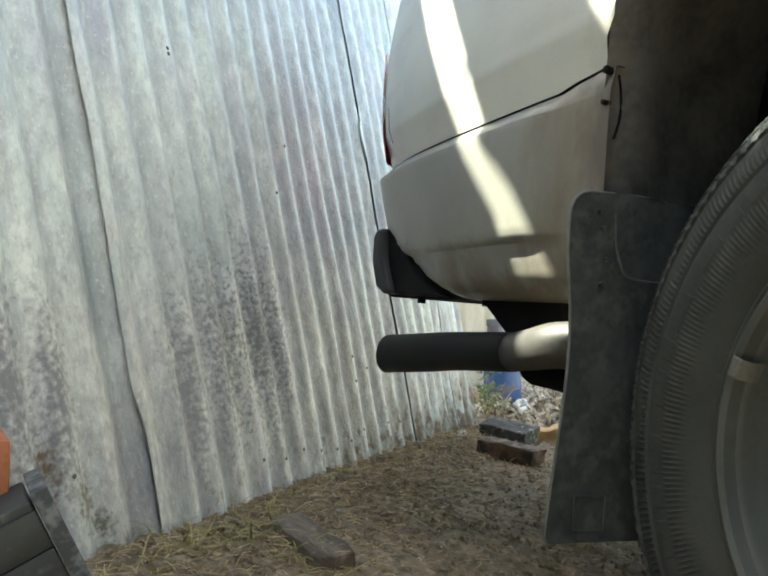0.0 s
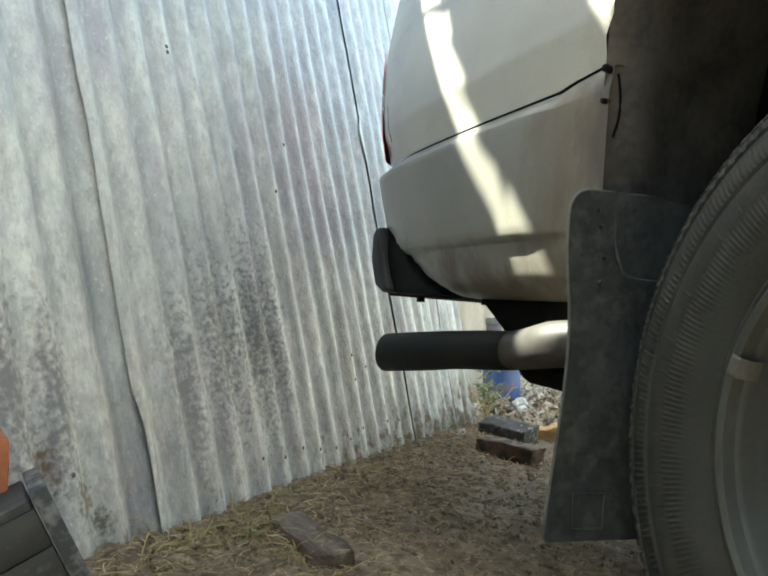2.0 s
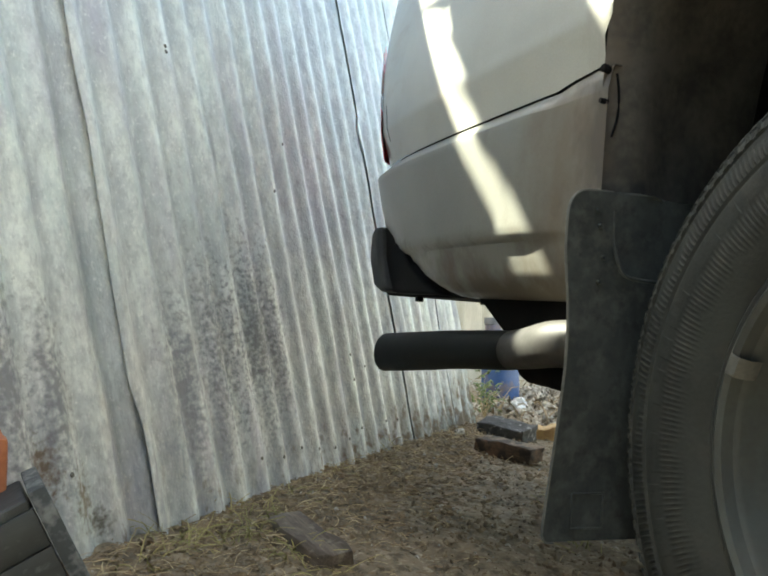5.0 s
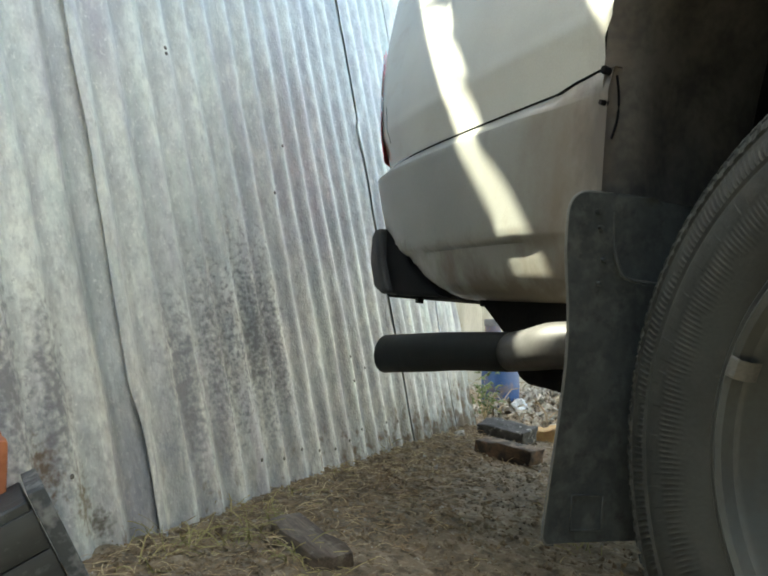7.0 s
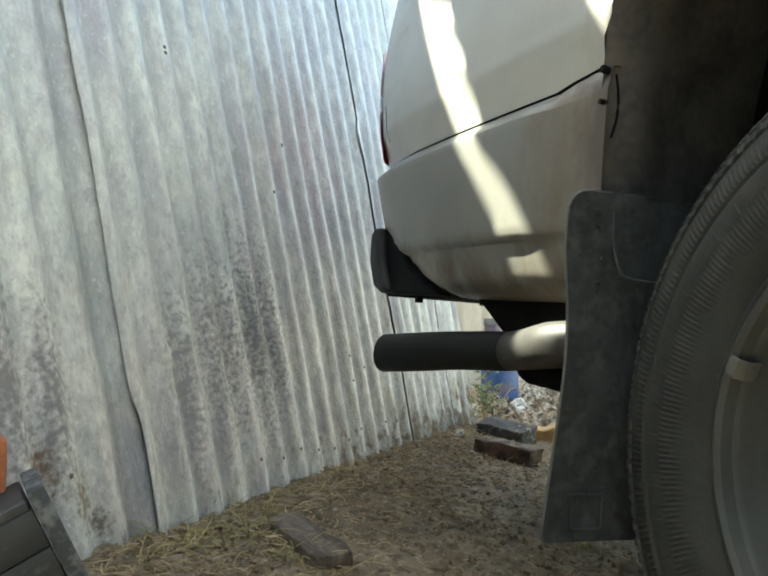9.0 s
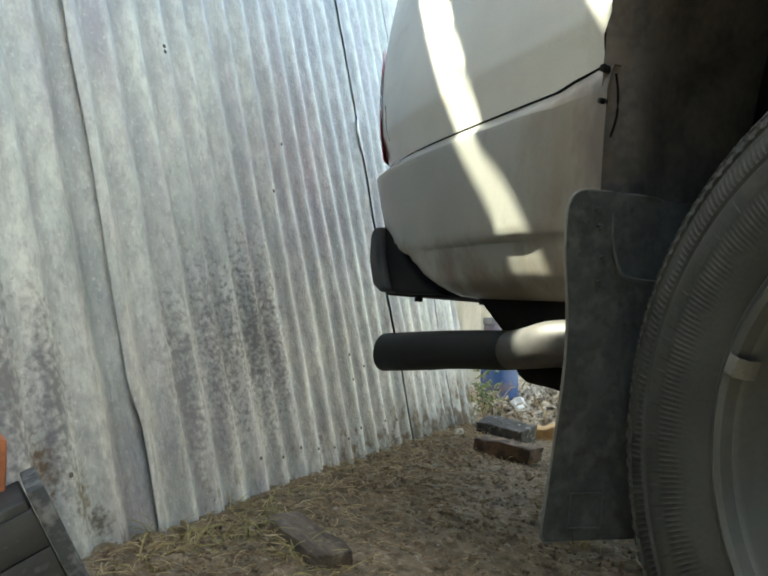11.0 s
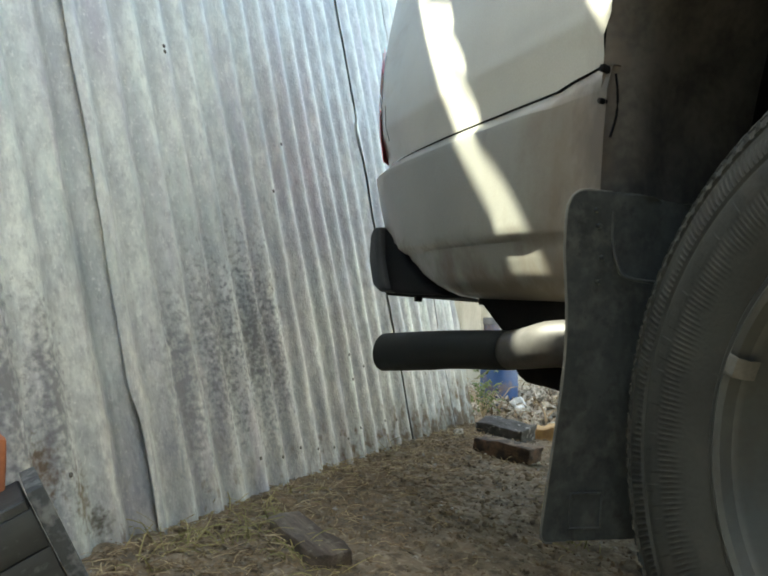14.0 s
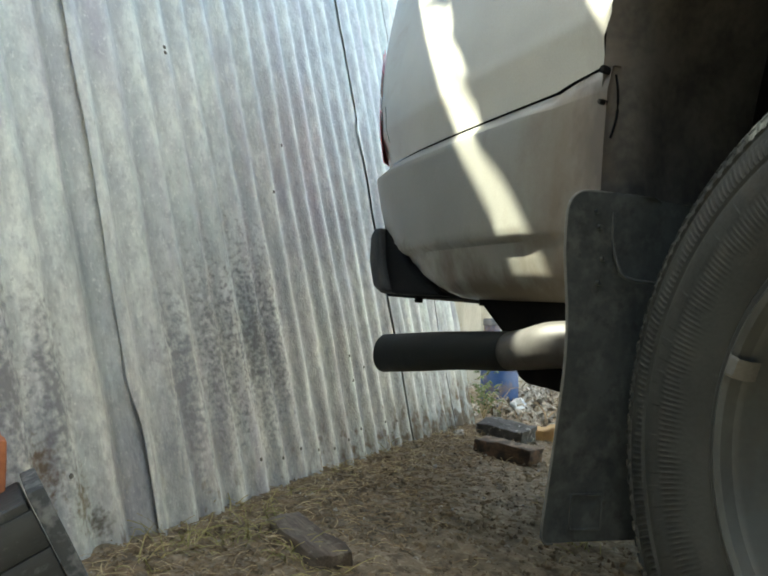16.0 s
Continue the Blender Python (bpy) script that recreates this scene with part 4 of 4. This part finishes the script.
def scattered(name, label, mat, pieces, category="litter"):
    """Many small loose strips in one mesh: pieces are (points, faces) lists."""
    pts, faces = [], []
    for p, f in pieces:
        n = len(pts)
        pts.extend(p)
        faces.extend([tuple(i + n for i in q) for q in f])
    me = bpy.data.meshes.new(name)
    me.from_pydata(pts, [], faces)
    me.materials.append(mat)
    return tagged(new(name, me), label, category, kind="stuff")


def strip(x, y, z, turn, length, width, rise, bend, lean=0.0, seg=3):
    """A blade or straw: a folded strip from (x, y, z)."""
    d = Vector((math.cos(turn), math.sin(turn), 0))
    w = Vector((-d.y, d.x, 0)) * width / 2
    pts, faces = [], []
    for k in range(seg + 1):
        u = k / seg
        c = Vector((x, y, z)) + d * length * u * math.cos(lean) + Vector((0, 0, length * u * math.sin(lean) + rise * math.sin(math.pi * u))) + w * bend * 6 * math.sin(math.pi * u)
        t = w * (1 - 0.75 * u)
        pts += [tuple(c - t), tuple(c + Vector((0, 0, width * 0.35))), tuple(c + t)]
        if k:
            b = 3 * (k - 1)
            faces += [(b, b + 1, b + 4, b + 3), (b + 1, b + 2, b + 5, b + 4)]
    return pts, faces


def fence_base(a, off):
    """A spot on the ground, a metres along the fence and off metres before it."""
    p = Vector((0.1015, 1.2423, 0)) + Vector((0.682, 0.731, 0)) * a + Vector((0.731, -0.682, 0)) * off
    return p.x, p.y


def ground_cover():
    rnd = random.Random(11)
    straw = []
    for k in range(1500):
        if k < 1050:
            a = rnd.uniform(-0.25, 1.5)
            off = abs(rnd.gauss(0, 0.10)) + 0.008
            if a < 0.45:
                off *= 1.5
            x, y = fence_base(a, off)
        else:
            x, y = rnd.uniform(-0.1, 1.7), rnd.uniform(0.8, 2.9)
        L = rnd.uniform(0.012, 0.042) * (1.7 if k % 13 == 0 else 1)
        straw.append(strip(x, y, soil_z(x, y) + 0.003, rnd.uniform(0, 6.28), L, rnd.uniform(0.0012, 0.0028), rnd.uniform(0.0, 0.008), rnd.uniform(-1, 1), rnd.uniform(0, 0.25)))
    scattered("straw", "dry yellow straw and stalks on the soil", STRAW, straw)
    lit = []
    for k in range(17000):
        if k < 7000:
            a = rnd.uniform(-0.3, 1.6)
            x, y = fence_base(a, abs(rnd.gauss(0, 0.16)) + 0.004)
        else:
            x, y = rnd.uniform(-0.2, 1.8), rnd.uniform(0.75, 3.0)
        L = rnd.uniform(0.006, 0.022) if k < 7000 else rnd.uniform(0.003, 0.012)
        lit.append(strip(x, y, soil_z(x, y) + 0.001, rnd.uniform(0, 6.28), L, L * rnd.uniform(0.12, 0.4), rnd.uniform(0.0, 0.0015), rnd.uniform(-0.2, 0.2), rnd.uniform(0, 0.2), 2))
    scattered("leaf_litter", "brown dead leaf and bark litter", LITTER, lit)
    pale = []
    for k in range(500):
        x, y = rnd.uniform(-0.1, 1.7), rnd.uniform(0.8, 2.9)
        L = rnd.uniform(0.004, 0.012)
        pale.append(strip(x, y, soil_z(x, y) + 0.002, rnd.uniform(0, 6.28), L, L * rnd.uniform(0.3, 0.8), 0.003, 0, rnd.uniform(0, 0.3), 2))
    scattered("chips", "pale wood chips and paper scraps", RUBBISH, pale)
    grass = []
    tufts = [(fence_base(0.10, 0.10), 30, 0.06), (fence_base(0.20, 0.07), 30, 0.06), (fence_base(0.02, 0.06), 34, 0.07), (fence_base(-0.06, 0.05), 26, 0.07), ((0.305, 1.17), 26, 0.035),
             ((0.33, 1.10), 14, 0.03), ((0.86, 1.22), 14, 0.035), ((0.98, 1.45), 10, 0.04), (fence_base(0.33, 0.05), 14, 0.05), (fence_base(0.6, 0.04), 9, 0.05), (fence_base(0.9, 0.03), 9, 0.05)]
    for (cx, cy), n, sp in tufts:
        for k in range(n):
            x, y = cx + rnd.gauss(0, sp * 0.5), cy + rnd.gauss(0, sp * 0.5)
            grass.append(strip(x, y, soil_z(x, y) - 0.002, rnd.uniform(0, 6.28), rnd.uniform(0.02, 0.07), rnd.uniform(0.0018, 0.0038), rnd.uniform(0, 0.01), rnd.uniform(-0.8, 0.8), rnd.uniform(0.02, 0.75), 4))
    scattered("grass", "sparse green and yellowing grass tufts by the fence", GRASS, grass, "grass")
    def lumps(name, mat, label, count, small, big, flat):
        """Many little angular stones or clods in one mesh."""
        pts, faces = [], []
        for k in range(count):
            x, y = rnd.uniform(-0.1, 1.7), rnd.uniform(0.8, 3.0)
            r = small + (big - small) * rnd.random() ** 4
            m = Matrix.Translation((x, y, soil_z(x, y) + r * 0.25)) @ Euler((rnd.random() * 3, rnd.random() * 3, 0)).to_matrix().to_4x4() @ Matrix.Diagonal((r, r * rnd.uniform(0.6, 1), r * rnd.uniform(flat, 0.9), 1))
            b = len(pts)
            pts.extend(tuple(m @ (Vector(v) * rnd.uniform(0.75, 1.2))) for v in ((1, 0, 0), (-1, 0, 0), (0, 1, 0), (0, -1, 0), (0, 0, 1), (0, 0, -1)))
            faces += [(b + i, b + j, b + q) for i, j, q in ((0, 2, 4), (2, 1, 4), (1, 3, 4), (3, 0, 4), (2, 0, 5), (1, 2, 5), (3, 1, 5), (0, 3, 5))]
        me = bpy.data.meshes.new(name)
        me.from_pydata(pts, [], faces)
        me.materials.append(mat)
        tagged(new(name, me), label, name, kind="stuff")
    lumps("pebbles", STONE, "small grey pebbles on the soil", 420, 0.002, 0.009, 0.5)
    lumps("clods", SOIL, "crumbs and clods of brown soil", 9000, 0.0022, 0.010, 0.5)
    lumps("crumbs", LITTER, "dark crumbs of bark and dung", 3500, 0.002, 0.010, 0.4)


ground_cover()


def crumpled(name, x, y, size, mat, label, category, seed, lift=0.3):
    bm = bmesh.new()
    bmesh.ops.create_icosphere(bm, subdivisions=4, radius=1)
    for v in bm.verts:
        k = 1 + 0.35 * noise.noise(v.co * 1.7 + Vector((seed, 0, 0))) + 0.16 * abs(noise.noise(v.co * 5 + Vector((0, seed, 0)))) * 2
        v.co *= k
        v.co.z = max(v.co.z, -0.5)
    bmesh.ops.scale(bm, vec=size, verts=bm.verts)
    ob = finish(name, bm, mat, None, angle=25)
    ob.matrix_world = pose(x, y, soil_z(x, y) + size[2] * lift, 0, 0, seed * 40)
    return tagged(ob, label, category)


crumpled("plastic_bag", 1.625, 2.735, (0.045, 0.03, 0.042), PLASTIC, "crumpled white plastic bag leaning on the can", "bag", 2, 0.4)
crumpled("white_scrap", 1.075, 2.16, (0.018, 0.012, 0.012), RUBBISH, "small pale scrap lying by the fence", "scrap", 5)


def rubbish_heap():
    rnd = random.Random(5)
    bits = []
    for k in range(800):
        x, y = rnd.gauss(1.88, 0.22), rnd.gauss(2.72, 0.22)
        h = 0.10 * math.exp(-((x - 1.95) ** 2 + (y - 2.85) ** 2) / 0.08)
        L = rnd.uniform(0.015, 0.06)
        bits.append(strip(x, y, soil_z(x, y) + h * rnd.random(), rnd.uniform(0, 6.28), L, L * rnd.uniform(0.25, 0.9), rnd.uniform(0, 0.02), rnd.uniform(-0.3, 0.3), rnd.uniform(-0.2, 0.7), 3))
    scattered("rubbish", "pale torn paper, chips and plastic rubbish", RUBBISH, bits, "rubbish")
    bits = []
    for k in range(260):
        x, y = rnd.gauss(1.95, 0.25), rnd.gauss(2.8, 0.25)
        bits.append(strip(x, y, soil_z(x, y) + 0.01, rnd.uniform(0, 6.28), rnd.uniform(0.05, 0.16), rnd.uniform(0.004, 0.012), rnd.uniform(0, 0.03), rnd.uniform(-0.5, 0.5), rnd.uniform(0, 0.7), 3))
    scattered("twigs", "dry brown twigs and stalks in the rubbish", LITTER, bits)


rubbish_heap()


def weed(x, y, seed, n=46, tall=0.12):
    rnd = random.Random(seed)
    root = empty("weed", pose(x, y, soil_z(x, y)), "small leafy green weed at the fence's end", "weed")
    stems, leaves = [], []
    for k in range(12):
        t = rnd.uniform(0, 6.28)
        stems.append(strip(0, 0, 0, t, rnd.uniform(0.5, 1.0) * tall, 0.003, 0.01, 0.2, rnd.uniform(0.7, 1.4), 4))
    for k in range(n):
        t, r = rnd.uniform(0, 6.28), rnd.uniform(0.01, 0.05)
        leaves.append(strip(r * math.cos(t), r * math.sin(t), rnd.uniform(0.02, tall), rnd.uniform(0, 6.28), rnd.uniform(0.015, 0.032), 0.014, 0.006, 0, rnd.uniform(-0.4, 0.8), 3))
    for name, lst, mat in (("stems", stems, STRAW), ("leaves", leaves, LEAF)):
        o = scattered(name, "", mat, lst, "")
        o["kind"] = ""
        o.parent = root
        del o["kind"]


weed(1.36, 2.53, 3)
weed(1.44, 2.66, 7, 36, 0.16)

# ---- unseen plain walls, added to shade the yard and cut sky light ----
tagged(finish("wall_shade_near", box((0.2, 4.2, 2.9), 0.01, 1, (-1.45, -1.68, 1.35)), PLASTER, None), "plain unseen wall added to shade the near ground", "wall", kind="structure")
tagged(finish("wall_shade_far", box((0.15, 2.2, 3.2), 0.01, 1, (0.45, 3.75, 1.4)), PLASTER, None), "plain unseen wall added to shade the rubbish", "wall", kind="structure")
tagged(finish("wall_back", box((5.2, 0.2, 4.6), 0.01, 1, (1.05, -3.9, 2.1)), TIMBER, None), "plain unseen dark wall added to cut low sky light", "wall", kind="structure")


# ---- unseen tree: its twigs stir over the plank gaps and shape the streaks ----
def leafy_part(name, pivot, spots, rnd, tree_base, tips, spin=0.5, long=1.0):
    bm_pts = []
    for x, y, z, n, se, sq in spots:
        for k in range(n):
            p = Vector((x, y, z)) + E_AX * rnd.gauss(0, se) + Q_AX * rnd.gauss(0, sq) + Vector((0, 0, rnd.gauss(0, 0.02)))
            p -= Vector(pivot)
            bm_pts.append(strip(p.x, p.y, p.z, 0.785 + rnd.gauss(0, spin), rnd.uniform(0.05, 0.085) * long, rnd.uniform(0.022, 0.034), 0.006, 0, rnd.uniform(-0.3, 0.3), 4))
    pts, faces = [], []
    for p, f in bm_pts:
        n = len(pts)
        pts.extend(p)
        faces.extend([tuple(i + n for i in q) for q in f])
    limb = tube([Vector(q) - Vector(pivot) for q in tips], [0.018, 0.012, 0.008, 0.004][:len(tips)], 8)
    br = part(name, limb, BARK, tree)
    br.location = Vector(pivot) - tree_base
    me = bpy.data.meshes.new("leaves")
    me.from_pydata(pts, [], faces)
    me.materials.append(LEAF)
    lv = new("leaves", me)
    lv.parent = br
    return br


TREE = Vector((-1.75, -0.10, 0.0))
PIVOT = Vector((-1.62, 0.0, 2.95))
tree = empty("tree", Matrix.Translation(TREE), "unseen leafy tree whose twigs shape the sun streaks", "tree")
part("trunk", tube([(0, 0, -0.1), (0.03, 0.02, 1.0), (0.06, 0.05, 2.0), (0.13, 0.10, 2.98), (0.10, 0.2, 3.5)], [0.13, 0.10, 0.085, 0.06, 0.03], 14), BARK, tree)
rnd_tree = random.Random(21)


def gap_spot(e, q, z=2.8):
    """A spot over the shade planks that shades the place (e, q) on them."""
    p = E_AX * e + Q_AX * q + Vector((0, 0, 2.3)) + SUN * ((z - 2.3) / SUN.z)
    return p.x, p.y, p.z


g1, g2 = gap_spot(0.80, -1.069), gap_spot(0.385, -0.862)
twig_a = leafy_part("branch", PIVOT, [(*g1, 16, 0.07, 0.008), (*gap_spot(0.98, -1.067), 10, 0.05, 0.01), (*gap_spot(0.62, -1.062), 8, 0.05, 0.008)], rnd_tree, TREE, [PIVOT, PIVOT.lerp(Vector(g1), 0.5) + Vector((0, 0, 0.15)), Vector(g1) + Q_AX * 0.03 + Vector((0, 0, 0.02))], 0.14, 2.4)
twig_b = leafy_part("branch", PIVOT, [(*g2, 230, 0.036, 0.036)], rnd_tree, TREE, [PIVOT, PIVOT.lerp(Vector(g2), 0.5) + Vector((0, 0, 0.12)), Vector(g2) + Vector((0, 0, 0.02))])
crown = []
for k in range(1400):
    v = Vector((rnd_tree.gauss(0, 1), rnd_tree.gauss(0, 1), rnd_tree.gauss(0, 1)))
    v = v.normalized() * rnd_tree.uniform(0.35, 1.0) ** 0.5
    c = Vector((-0.75, -0.9, 3.7)) + Vector((v.x * 1.0, v.y * 1.1, v.z * 0.75)) * (1 + 0.3 * noise.noise(v * 2))
    crown.append(strip(c.x, c.y, c.z, rnd_tree.uniform(0, 6.28), rnd_tree.uniform(0.07, 0.13), 0.05, 0.01, 0, rnd_tree.uniform(-0.8, 0.8), 3))
pts_c = scattered("crown", "", LEAF, crown, "")
pts_c.parent = tree
del pts_c["kind"]
for q in ((-0.9, -0.5, 3.4), (-0.6, -1.3, 3.6), (-1.2, -1.1, 3.9), (-0.3, -0.5, 3.9)):
    part("limb", tube([(0.08, 0.08, 2.6), (q[0] * 0.5, q[1] * 0.5, 3.1), q], [0.05, 0.035, 0.012], 8), BARK, tree)


def motions():
    """Twigs swing about the trunk in the wind and let the sun through by turns."""
    base = PIVOT - TREE
    sway_a = [(0, 0.0), (0.8, 0.1), (1.2, 0.7), (1.6, 1.0), (2.0, 0.95), (2.4, 0.2), (2.8, 0.3), (3.2, 0.8), (3.6, 1.3), (4.0, 1.7), (4.2, 1.7),
              (5.2, 0.6), (6.3, 0.8), (7.0, 0.7), (7.5, 0.5), (8.0, 0.0), (8.5, 0.2), (9.0, 0.4), (9.2, 0.4), (10.2, 0.2), (11.3, 0.2), (11.8, 0.05), (12.5, 0.0),
              (13.2, 0.15), (14.0, 0.2), (15.0, 0.35), (16.0, 0.4)]
    walk(twig_a, [(t, pose(*base, 0.3 * math.sin(3 * t), 0.2 * math.sin(2.3 * t + 1), 0.95 * a)) for t, a in sway_a])
    sway_b = [(0, 0.35), (0.4, 0.0), (1.0, -0.2), (2.0, 0.1), (2.6, 0.2), (3.2, 0.1), (3.5, 0.9), (3.7, 0.9), (4.0, 0.2), (4.2, 0.1), (5.2, -0.2), (6.3, 0.2), (7.0, 0.0), (8.0, 0.1),
              (9.0, -0.3), (10.2, 0.2), (11.3, 0.1), (12.5, -0.3), (13.5, 0.0), (14.0, 0.2), (14.3, 0.7), (14.6, 1.1), (15.2, 1.25), (15.6, 0.7), (16.0, 0.3)]
    walk(twig_b, [(t, pose(*base, 0.2 * math.sin(2.6 * t), 0.2 * math.sin(3.1 * t), 5.8 * max(b, 0.0))) for t, b in sway_b])


motions()
